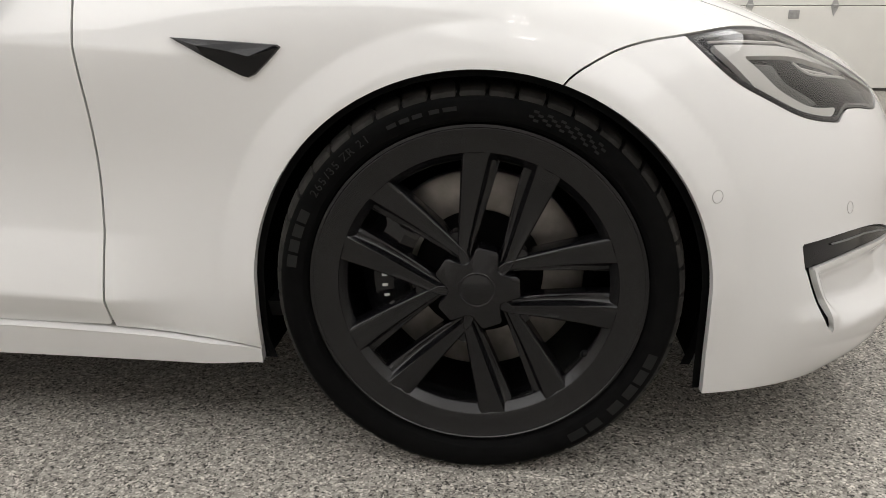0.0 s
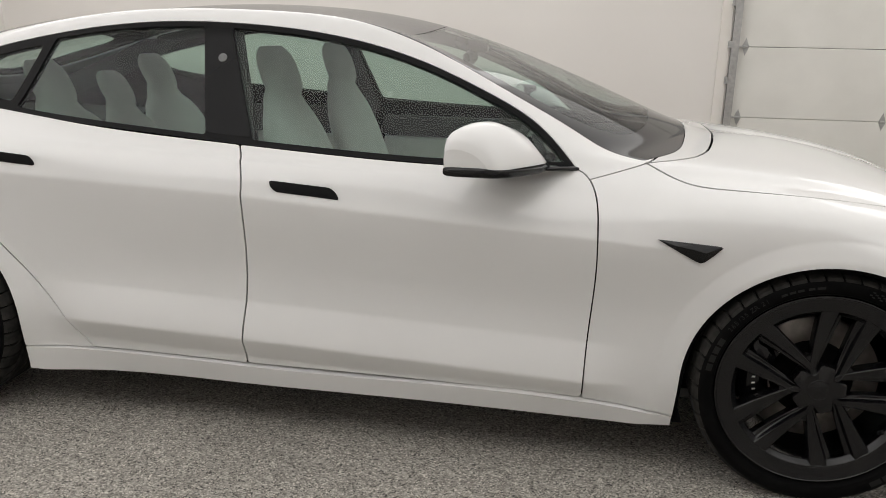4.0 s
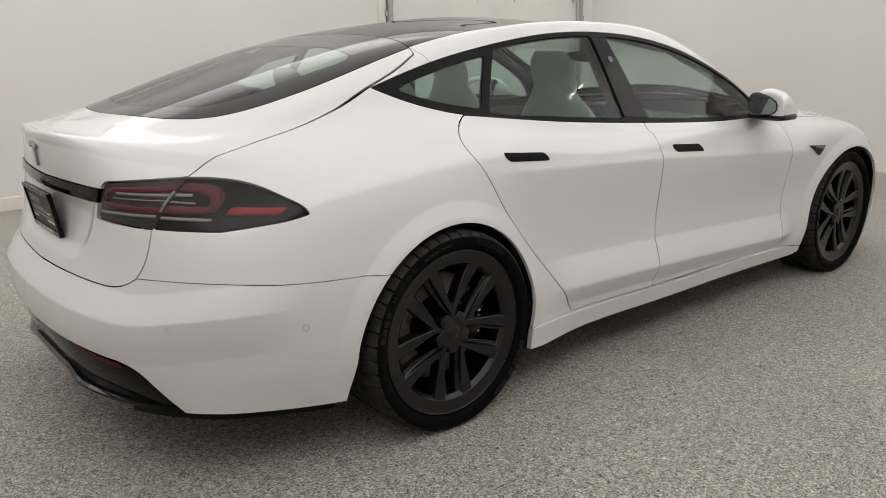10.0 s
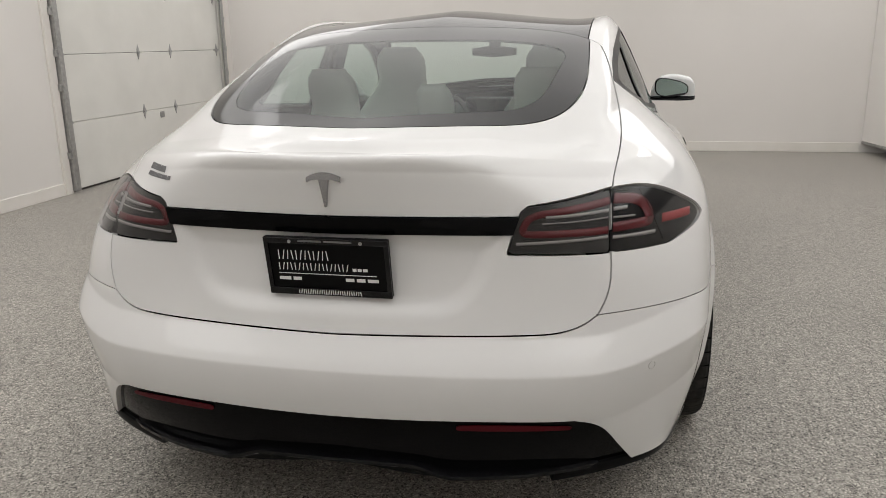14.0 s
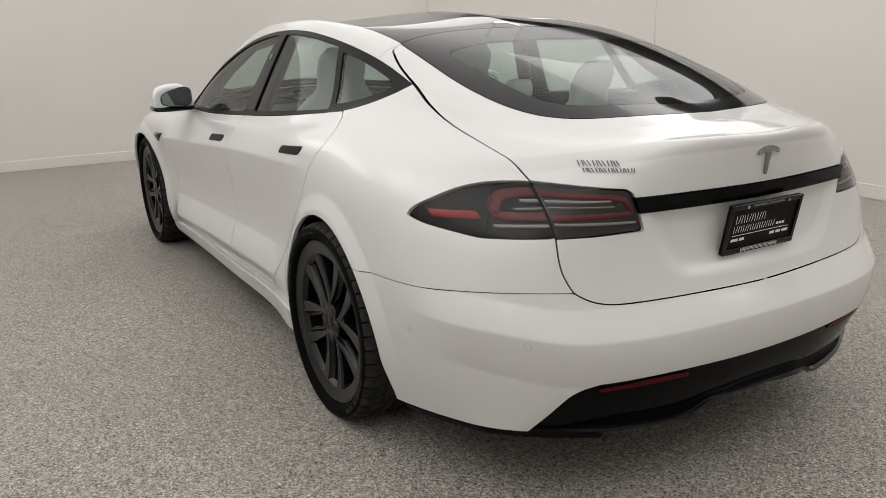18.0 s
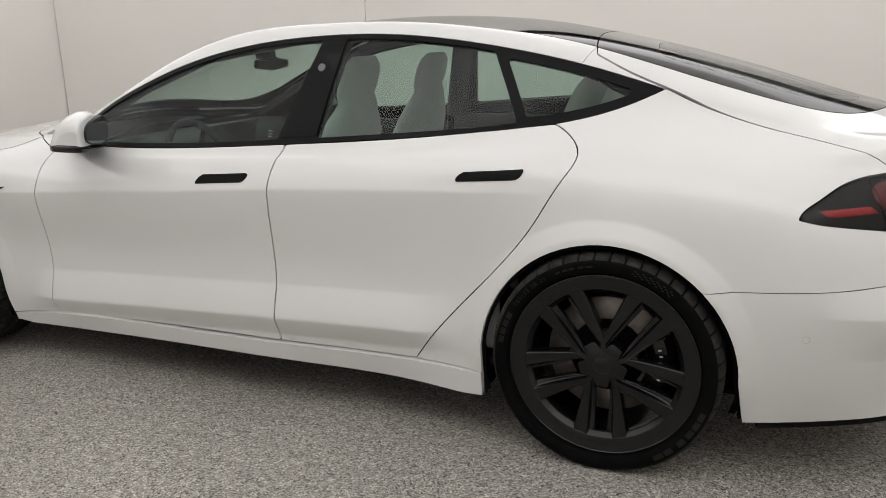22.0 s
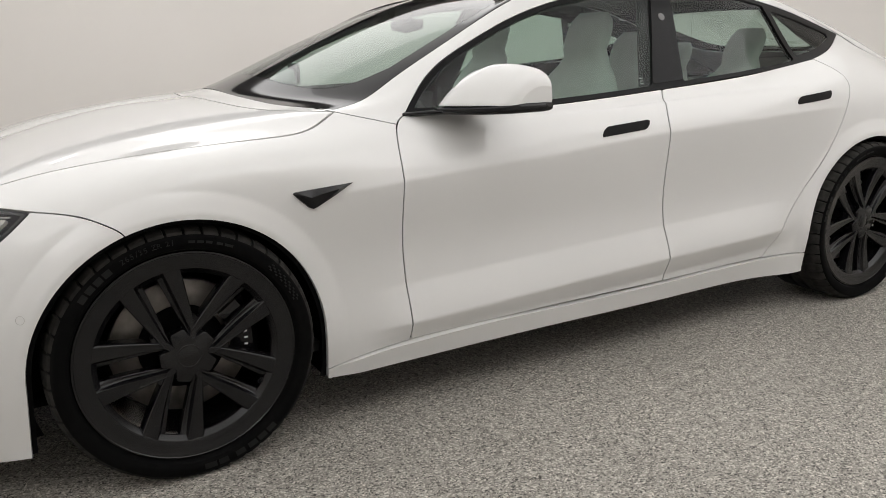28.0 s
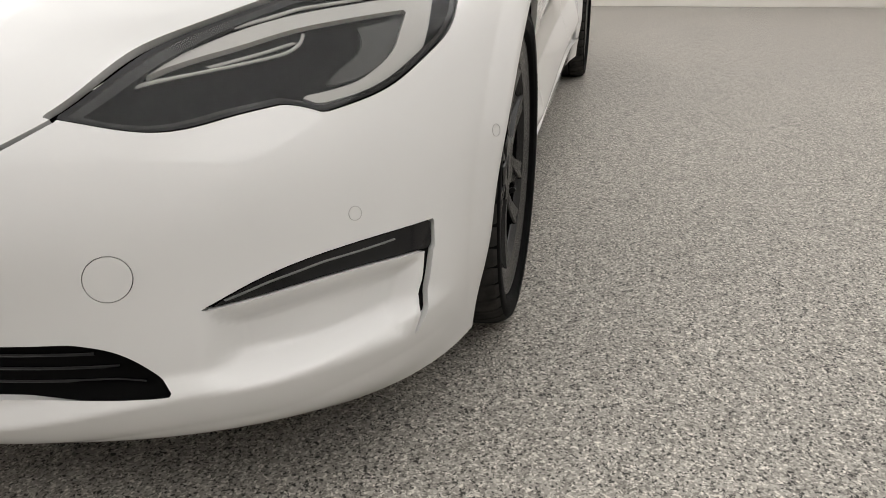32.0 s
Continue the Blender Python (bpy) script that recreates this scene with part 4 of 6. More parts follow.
LAMP_LINES = [([(2.235, .672), (2.193, .684), (2.151, .692), (2.101, .701), (2.079, .706), (2.060, .716), (2.046, .727)], .0022, -0.012), ([(2.150, .697), (2.100, .709), (2.062, .719)], .0025, -0.016),
              ([(2.240, .672), (2.182, .701), (2.103, .731), (2.014, .756), (1.919, .767), (1.850, .770)], .0022, -0.005)]
P["tail_in"] = region(("end", TAIL_IN, 1), aft, gap=0.0012, lift=-0.010)
P["tail_out"] = region(("end", TAIL_OUT, 1), aft, gap=0.0012, lift=-0.010)
P["tail_lens_in"] = region(("end", TAIL_IN, 1), aft, gap=0.003)
P["tail_lens_out"] = region(("end", TAIL_OUT, 1), aft, gap=0.003)
BANDS = [("red_band", [(.667, .913), (.505, .897), (.480, .888), (.463, .856), (.480, .850), (.667, .851)], .017),
         ("grey_band", [(.520, .890), (.666, .893)], .007), ("grey_band", [(.512, .875), (.666, .878)], .003), ("grey_band", [(.452, .828), (.666, .836)], .007),
         ("red_band", [(.678, .916), (.728, .909), (.754, .896), (.768, .874), (.774, .853), (.678, .855)], .021),
         ("grey_band", [(.678, .894), (.712, .893)], .0075), ("grey_band", [(.678, .876), (.732, .872)], .004), ("grey_band", [(.678, .833), (.784, .828)], .0075),
         ("grey_line", [(.743, .924), (.776, .870), (.806, .806)], .0022),
         ("side_marker", [(.802, .852), (.882, .846)], .019)]
P["fog_lamp"] = region(("side", FOG, 1), half(1.9), gap=0.001, lift=-0.005)
P["fog_slot"] = region(("side", FOG_SLOT, 1), half(1.9), gap=-0.003, lift=-0.012)
P["tow"] = region(lambda v: np.minimum(sd("end", TOW)(v), v[:, 0] - 2.2), gap=-0.0006)
P["reflector"] = region(("end", outline([(.32, .394), (.46, .394), (.60, .382)], [(.60, .382), (.60, .371)], [(.60, .371), (.46, .378), (.32, .380)], [(.32, .380), (.32, .394)]), 1), aft, gap=0, lift=-0.010)


def camera_trim(flip):
    """A pointed black wedge with a ridge, rising off the wing."""
    ring = [(.982, .779), (1.045, .7755), (1.110, .7715), (1.162, .768), (1.168, .764), (1.145, .740), (1.122, .719), (1.110, .714), (1.098, .718), (1.040, .748)]
    low = place_on(ring, -0.004, "flank")
    up = place_on([((x - 1.09) * 0.95 + 1.09, (z - 0.753) * 0.92 + 0.753) for x, z in ring], 0.006, "flank")
    ridge = place_on([(1.035, .764), (1.085, .757), (1.118, .750)], 0.020, "flank")
    v = np.concatenate([low, up, ridge])
    n = len(ring)
    f = [(k, (k + 1) % n, n + (k + 1) % n, n + k) for k in range(n)]
    a, b, c = 2 * n, 2 * n + 1, 2 * n + 2
    f += [(n, n + 1, a), (n + 1, n + 2, b, a), (n + 2, n + 3, c, b), (n + 3, n + 4, c), (n + 4, n + 5, c), (n + 5, n + 6, c), (n + 6, n + 7, c), (n + 7, n + 8, b, c), (n + 8, n + 9, a, b), (n + 9, n, a)]
    p = np.cross(v[f[11][1]] - v[f[11][0]], v[f[11][2]] - v[f[11][0]])
    if p[1] < 0:
        f = [q[::-1] for q in f]
    return (v * MIRROR, [q[::-1] for q in f]) if flip else (v, f)


HANDLES = [(outline([(.037, .833), (.026, .852), (.004, .867)], [(.004, .867), (-.193, .880)], [(-.193, .880), (-.182, .858), (-.163, .847)], [(-.163, .847), (.037, .833)]), "front_door"),
           (outline([(-.987, .891), (-.997, .909), (-1.018, .922)], [(-1.018, .922), (-1.213, .938)], [(-1.213, .938), (-1.204, .917), (-1.186, .905)], [(-1.186, .905), (-.987, .891)]), "rear_door")]
for poly, d in HANDLES:
    P[d + "_handle"] = region(("side", poly, 1), gap=0.0, lift=0.0025)


def disc_at(name, place, direction, r, depth, mat, parent, label="", rim=None):
    """A small round insert facing along a direction."""
    q = Vector(direction).to_track_quat("Z", "Y").to_matrix().to_4x4()
    bm = bmesh.new()
    bmesh.ops.create_cone(bm, cap_ends=True, segments=24, radius1=r, radius2=r * 0.96, depth=depth)
    bmesh.ops.transform(bm, verts=bm.verts, matrix=Matrix.Translation(place) @ q)
    return part(name, bm, mat, parent, label)


def ring_at(name, place, direction, r, w, mat, parent):
    q = Vector(direction).to_track_quat("Z", "Y").to_matrix().to_4x4()
    v, f, n = [], [], 28
    for k in range(n):
        a = 2 * math.pi * k / n
        for rr, h in ((r - w, 0), (r - w / 2, 0.0008), (r + w / 2, 0.0008), (r + w, 0)):
            v.append(Matrix.Translation(place) @ q @ Vector((rr * math.cos(a), rr * math.sin(a), h)))
    for k in range(n):
        for i in range(3):
            f.append((k * 4 + i, k * 4 + i + 1, ((k + 1) % n) * 4 + i + 1, ((k + 1) % n) * 4 + i))
    return link(name, v, f, mat, parent)


def on_skin(x=None, y=None, z=None):
    """The place and normal of the skin nearest to the values given (left side)."""
    v, n = SKIN.reshape(-1, 3), SKIN_N.reshape(-1, 3)
    d = sum((v[:, i] - c) ** 2 for i, c in enumerate((x, y, z)) if c is not None)
    i = int(np.argmin(d))
    return v[i], n[i]


SENSORS_F = [(1.861, .977, .537), (2.136, .816, .475)]
SENSORS_R = [(-2.042, .95, .496), (-2.39, .785, .523)]
SEAM_GREY = material("sensor_rim", (0.46, 0.45, 0.44), 0.5)
for flip in (False, True):
    M = np.array([1, -1 if flip else 1, 1])
    sp = lambda name, key, mat, parent, label="", depth=0.014: skin_part(name, P[key] if isinstance(key, str) else key, mat, parent, label, mirror=flip, depth=depth)
    door = sp("front_door", "front_door", PAINT, car, "white front door")
    sp("door_handle", "front_door_handle", BLACK_SATIN, door, "flush black door handle", 0.006)
    sp("window_pane", "front_pane", SIDE_GLASS, door, "green-tinted side window", 0.004)
    door2 = sp("rear_door", "rear_door", PAINT, car, "white rear door")
    sp("door_handle", "rear_door_handle", BLACK_SATIN, door2, "flush black door handle", 0.006)
    sp("window_pane", "rear_pane", SIDE_GLASS, door2, "green-tinted side window", 0.004)
    fender = sp("front_fender", "front_fender", PAINT, car, "white front wing")
    link("camera_trim", *camera_trim(flip), BLACK_GLOSS, fender, "gloss black pointed camera trim", smooth=False)
    sp("roof_rail", "roof_rail", PAINT, car, "white roof rail and windscreen pillar")
    quarter = sp("rear_quarter", "rear_quarter", PAINT, car, "white rear quarter panel")
    sp("quarter_window", "quarter_pane", SIDE_GLASS, quarter, "small green-tinted quarter window", 0.004)
    sp("sill", "sill", PAINT, car, "white sill panel", 0.026)
    frame_ob = sp("window_frame", "window_frame", BLACK_SATIN, car, "black frame round the side windows", 0.02)
    sp("pillar_cover", "pillar_cover", PILLAR_BLACK, frame_ob, "gloss black pillar cover", 0.004)
    for k, w in enumerate((0.020, 0.014, 0.017)):
        p, n = on_skin(-.232, .85, 1.035 - 0.010 * k)
        c = p - n * 0.0068
        link("sticker_bar", [(c + np.array([dx, 0.0, dz])) * M for dx, dz in ((-w / 2, -.0016), (w / 2, -.0016), (w / 2, .0016), (-w / 2, .0016))], [(0, 1, 2, 3)], PRINT_WHITE, door)
    p, n = on_skin(-.409, .72, 1.234)
    disc_at("pillar_camera", (p + n * 0.0035) * M, n * M, 0.015, 0.003, PRINT_GREY, frame_ob, "round grey pillar camera")
    hl = sp("headlight", "headlight", LAMP_GREY, car, "dark headlight with a light-grey light guide", 0.02)
    sp("lens", "lens", LAMP_CLEAR, hl, "clear lens", 0.002)
    sp("bezel", "bezel", BLACK_GLOSS, hl, "black edge", 0.03)
    sp("light_guide", "guide", GUIDE, hl, "frosted light guide", 0.01)
    for pts, w, lift in LAMP_LINES:
        v, f = skin_strip(pts, w, lift, "flank")
        link("guide_line", v * MIRROR if flip else v, [q[::-1] for q in f] if flip else f, GUIDE, hl)
    sp("projector", "projector", LAMP_SMOKED, hl, "", 0.006)
    tail = sp("tail_lamp", "tail_in", LAMP_SMOKED, car, "smoked tail lamp with red and grey bands", 0.01)
    sp("outer_housing", "tail_out", LAMP_DARK, tail, "", 0.01)
    for name, pts, w in BANDS:
        v, f = skin_strip(pts, w, -0.005)
        v, f = (v * MIRROR, [q[::-1] for q in f]) if flip else (v, f)
        link(name, v, f, {"grey_band": LENS_GREY, "grey_line": LAMP_DARK, "red_band": LENS_RED}.get(name, MARKER_RED), tail)
    sp("lens", "tail_lens_in", SMOKE, tail, "smoked lens", 0.002)
    sp("lens", "tail_lens_out", SMOKE, tail, "smoked lens", 0.002)
    fog = sp("fog_lamp", "fog_lamp", BLACK_GLOSS, car, "gloss black fog lamp blade", 0.02)
    v, f = skin_strip([(2.285, .389), (2.245, .404), (2.19, .416), (2.10, .421)], 0.003, -0.002, "flank")
    link("light_guide", v * MIRROR if flip else v, [q[::-1] for q in f] if flip else f, PRINT_GREY, fog)
    sp("air_slot", "fog_slot", LINER, nose, "black air slot", 0.0)
    sp("tow_cover", "tow", PAINT, nose, "", 0.006)
    sp("reflector", "reflector", LENS_DEEP, back, "red reflector", 0.003)
    for k, s in enumerate(SENSORS_F + SENSORS_R):
        p, n = on_skin(*s)
        ring_at("parking_sensor", (p + n * 0.0006) * M, n * M, 0.0105, 0.0006, SEAM_GREY, nose if k < 2 else back)

# blade under the diffuser, raised in the middle
v, f = [], []
ys = np.linspace(-0.66, 0.66, 45)
for y in ys:
    z = 0.246 + 0.030 * float(ease(np.array([(0.30 - abs(y)) / 0.10]))[0])
    (x, _, _), = place_on([(abs(y), 0.30)])
    x += 0.018 + 0.03 * (abs(y) / 0.66) ** 4
    v += [(x + 0.10, y, z - 0.020), (x - 0.004, y, z - 0.016), (x - 0.012, y, z - 0.010), (x - 0.014, y, z), (x - 0.004, y, z + 0.005), (x + 0.03, y, z + 0.010)]
for k in range(len(ys) - 1):
    f += [(6 * k + i, 6 * k + 6 + i, 6 * k + 7 + i, 6 * k + 1 + i) for i in range(5)]
link("diffuser_blade", v, f, BLACK_GLOSS, back, "gloss black blade under the diffuser", smooth=False)

# black lip under the bumper's sides, from the diffuser to the wheel
row = SKIN[0]
row = row[(row[:, 0] > -2.44) & (row[:, 0] < -1.93) & (row[:, 1] > 0.4)]
side = np.stack([-np.gradient(row[:, 1]), np.gradient(row[:, 0])], 1)
side /= np.linalg.norm(side, axis=1, keepdims=True)
side *= np.sign(side[:, 1:2])
low_row = []
for d, dz in ((-0.05, 0.030), (-0.004, 0.006), (0.000, -0.004), (-0.004, -0.019), (-0.012, -0.022), (-0.10, -0.016)):
    q = row.copy()
    q[:, :2] += side * d
    q[:, 2] += dz
    low_row.append(q)
v, m = np.concatenate(low_row), len(row)
f = [(r * m + k, r * m + k + 1, (r + 1) * m + k + 1, (r + 1) * m + k) for r in range(5) for k in range(m - 1)]
link("bumper_lip", v, f, BLACK_SATIN, back, "black lip under the bumper's side", sharp=40)
link("bumper_lip", v * MIRROR, [q[::-1] for q in f], BLACK_SATIN, back, "black lip under the bumper's side", sharp=40)

# underside and wheel housings
part("underbody", box(-2.05, 2.05, -0.62, 0.62, 0.155, 0.185, 0.01), LINER, car, "black underbody panel")
part("underbody_middle", box(-1.02, 1.02, -0.84, 0.84, 0.152, 0.182, 0.01), LINER, car)
part("underbody_front", box(1.95, 2.22, -0.52, 0.52, 0.160, 0.190, 0.01), LINER, car)
part("rear_undertray", box(-2.40, -2.02, -0.40, 0.40, 0.235, 0.285, 0.01), LINER, car, "black tray behind the diffuser")
for cx in (1.48, -1.48):
    for s in (1, -1):
        v, f, n = [], [], 32
        for k in range(n + 1):
            a = math.pi * (k / n * 1.24 - 0.12)
            fade = ease(np.array([(-math.cos(a) if cx < 0 else math.cos(a)) * 1.3]))[0] * (0.085 if cx < 0 else 0.03)
            for yy, r in ((0.935 - fade, 0.398), (0.92 - fade, 0.42), (0.60, 0.42), (0.58, 0.05)):
                v.append((cx + r * math.cos(a), s * yy, 0.345 + r * math.sin(a)))
        for k in range(n):
            for i in range(3):
                f.append((k * 4 + i, k * 4 + i + 1, k * 4 + 5 + i, k * 4 + 4 + i))
        link("wheel_housing", v, f, LINER, car, "black wheel housing")

# wipers lying at the foot of the windscreen
def top_place(x, y, lift):
    v, n = SKIN.reshape(-1, 3), SKIN_N.reshape(-1, 3)
    k = np.where(v[:, 2] > 0.88)[0]
    i = k[np.argmin((v[k, 0] - x) ** 2 + (v[k, 1] - abs(y)) ** 2)]
    return v[i] * np.array([1, 1 if y >= 0 else -1, 1]) + np.array([0, 0, lift])


def rod(pts, w, h):
    v, f = [], []
    for p in pts:
        v += [p + np.array(o) for o in ((-w, 0, -h), (w, 0, -h), (w * 0.6, 0, h), (-w * 0.6, 0, h))]
    for k in range(len(pts) - 1):
        f += [(4 * k + i, 4 * k + (i + 1) % 4, 4 * k + 4 + (i + 1) % 4, 4 * k + 4 + i) for i in range(4)]
    return v, f + [(3, 2, 1, 0), tuple(range(4 * len(pts) - 4, 4 * len(pts)))]


for ya, yb in ((0.52, -0.06), (-0.02, -0.56)):
    xs = lambda y: 1.100 - 0.42 * y * y
    arm = link("wiper", *rod([top_place(xs(ya + (yb - ya) * t) + 0.035 + 0.01 * t, ya + (yb - ya) * t, -0.020 + 0.006 * math.sin(math.pi * t)) for t in np.linspace(0, 0.7, 9)], 0.008, 0.006), BLACK_SATIN, car, "black wiper arm", smooth=False)
    link("blade", *rod([top_place(xs(ya + (yb - ya) * t) - 0.03, ya + (yb - ya) * t, -0.016) for t in np.linspace(0.12, 1, 12)], 0.005, 0.006), BLACK_SATIN, arm, smooth=False)

# ---- wheels ----
def revolve(profile, steps=96, close=False):
    """Turn (radius, y) pairs round the axle."""
    v, f, m = [], [], len(profile)
    for k in range(steps):
        a = 2 * math.pi * k / steps
        v += [(r * math.cos(a), y, r * math.sin(a)) for r, y in profile]
    for k in range(steps):
        for i in range(m if close else m - 1):
            j = (i + 1) % m
            a, b = k * m, ((k + 1) % steps) * m
            f.append((a + i, a + j, b + j, b + i))
    return v, f


def polar(r, a, y):
    return (r * math.cos(a), y, r * math.sin(a))


def arm_mesh(a0, s):
    """One arm of a V: a broad face with soft edges, and a hollow channel along the slot beside it."""
    v, f, stations = [], [], 19
    m = 19
    path = [(0.050, 0.0), (0.066, s * 0.0025)] + [(0.066 + 0.198 * k / (stations - 2), s * (0.0025 + 0.1185 * k / (stations - 2))) for k in range(1, stations - 1)]
    for k, (u, o) in enumerate(path):
        t = k / (stations - 1)
        ua, oa = path[max(k - 1, 0)]
        ub, ob = path[min(k + 1, stations - 1)]
        l = math.hypot(ub - ua, ob - oa)
        du, do = (ub - ua) / l, (ob - oa) / l
        nu, no = -do * s, du * s                                   # across the arm, towards the slot
        w = 0.023 + 0.058 * t
        top = 0.0015 - 0.013 * (1 - t) ** 1.3 - 0.011 * math.sin(math.pi * t) ** 0.9 - 0.005 * max(0, (t - 0.93) / 0.07)
        deep = 0.25 + 0.75 * math.sin(math.pi * min(1, 0.06 + t * 1.02)) ** 0.6
        e = 0.13 + 0.09 * t                                        # where the face ends
        tilt = 0.0035 * math.sin(math.pi * t)
        sec = ((-0.46, -0.046), (-0.50, -0.012), (-0.49, -0.0075), (-0.465, -0.0038), (-0.425, -0.0014), (-0.37, -0.0003), (-0.15, -0.0012 - tilt * 0.6), (e - 0.10, -0.0002), (e - 0.03, -0.0006), (e, -0.0026), (e + 0.03, -0.0075 * deep - 0.001),
               (e + 0.065, -0.0125 * deep), (e + 0.11, -0.0158 * deep), (e + 0.15, -0.0168 * deep), (0.39, -0.0163 * deep - 0.0005), (0.43, -0.0158), (0.475, -0.0172), (0.50, -0.023), (0.46, -0.046))
        for q, h in sec:
            uu, oo = u + nu * q * w, o + no * q * w
            v.append((uu * math.cos(a0) - oo * math.sin(a0), top + h, uu * math.sin(a0) + oo * math.cos(a0)))
    for k in range(stations - 1):
        for i in range(m - 1):
            q = (k * m + i, k * m + i + 1, (k + 1) * m + i + 1, (k + 1) * m + i)
            f.append(q[::-1] if s > 0 else q)
    f.append(tuple(range(m)) if s < 0 else tuple(range(m - 1, -1, -1)))
    return v, f


def web_mesh(a0):
    """The rounded crotch between the two arms of a V."""
    ring = [(0.058, -0.011), (0.096, -0.0125)] + [(0.098 + 0.011 * math.cos(t), 0.0125 * math.sin(t)) for t in np.linspace(-1.4, 1.4, 9)] + [(0.096, 0.0125), (0.058, 0.011)]
    return prism([(u * math.cos(a0) - o * math.sin(a0), u * math.sin(a0) + o * math.cos(a0)) for u, o in ring], -0.046, -0.0195)


def prism(pts, y0, y1):
    """A flat plate with the given outline (x, z) between two depths, its face bevelled."""
    n = len(pts)
    c = np.mean(pts, 0)
    v = [(x, y0, z) for x, z in pts] + [(x, y1 - 0.003, z) for x, z in pts] + [(c[0] + (x - c[0]) * 0.94, y1, c[1] + (z - c[1]) * 0.94) for x, z in pts]
    f = [(i, (i + 1) % n, n + (i + 1) % n, n + i) for i in range(n)] + [(n + i, n + (i + 1) % n, 2 * n + (i + 1) % n, 2 * n + i) for i in range(n)] + [tuple(range(2 * n, 3 * n))]
    return v, f


DISC_METAL = add_noise(material("brake_disc_metal", (0.30, 0.27, 0.24), 0.45, 0.7), 25, (0.17, 0.155, 0.14), (0.28, 0.26, 0.24), rough=(0.35, 0.55))
TREAD = add_noise(material("tread_rubber", (0.03, 0.028, 0.025), 0.85, 0.0, Specular_IOR_Level=0.1), 30, (0.018, 0.0175, 0.0165), (0.040, 0.038, 0.035), bump=0.3, bump_scale=500, dist=0.001)


def tyre_text(parent, body, r, a, size):
    """Raised letters set round the sidewall, read clockwise from outside."""
    for ch in body:
        if ch != " ":
            cu = bpy.data.curves.new("letter", "FONT")
            cu.body, cu.size, cu.align_x, cu.align_y, cu.extrude = ch, size, "CENTER", "CENTER", 0.0007
            tmp = bpy.data.objects.new("letter", cu)
            me = bpy.data.meshes.new_from_object(tmp)
            bpy.data.objects.remove(tmp)
            bpy.data.curves.remove(cu)
            c, d = math.cos(a), math.sin(a)
            me.transform(Matrix(((-d, c, 0, r * c), (0, 0, 1, SIDEWALL_Y), (c, d, 0, r * d), (0, 0, 0, 1))))
            me.materials.append(TEXT_GREY)
            new("letter", me).parent = parent
        a += size * {"/": 0.52, " ": 0.42}.get(ch, 0.66) / r


SIDEWALL_Y = 0.0183


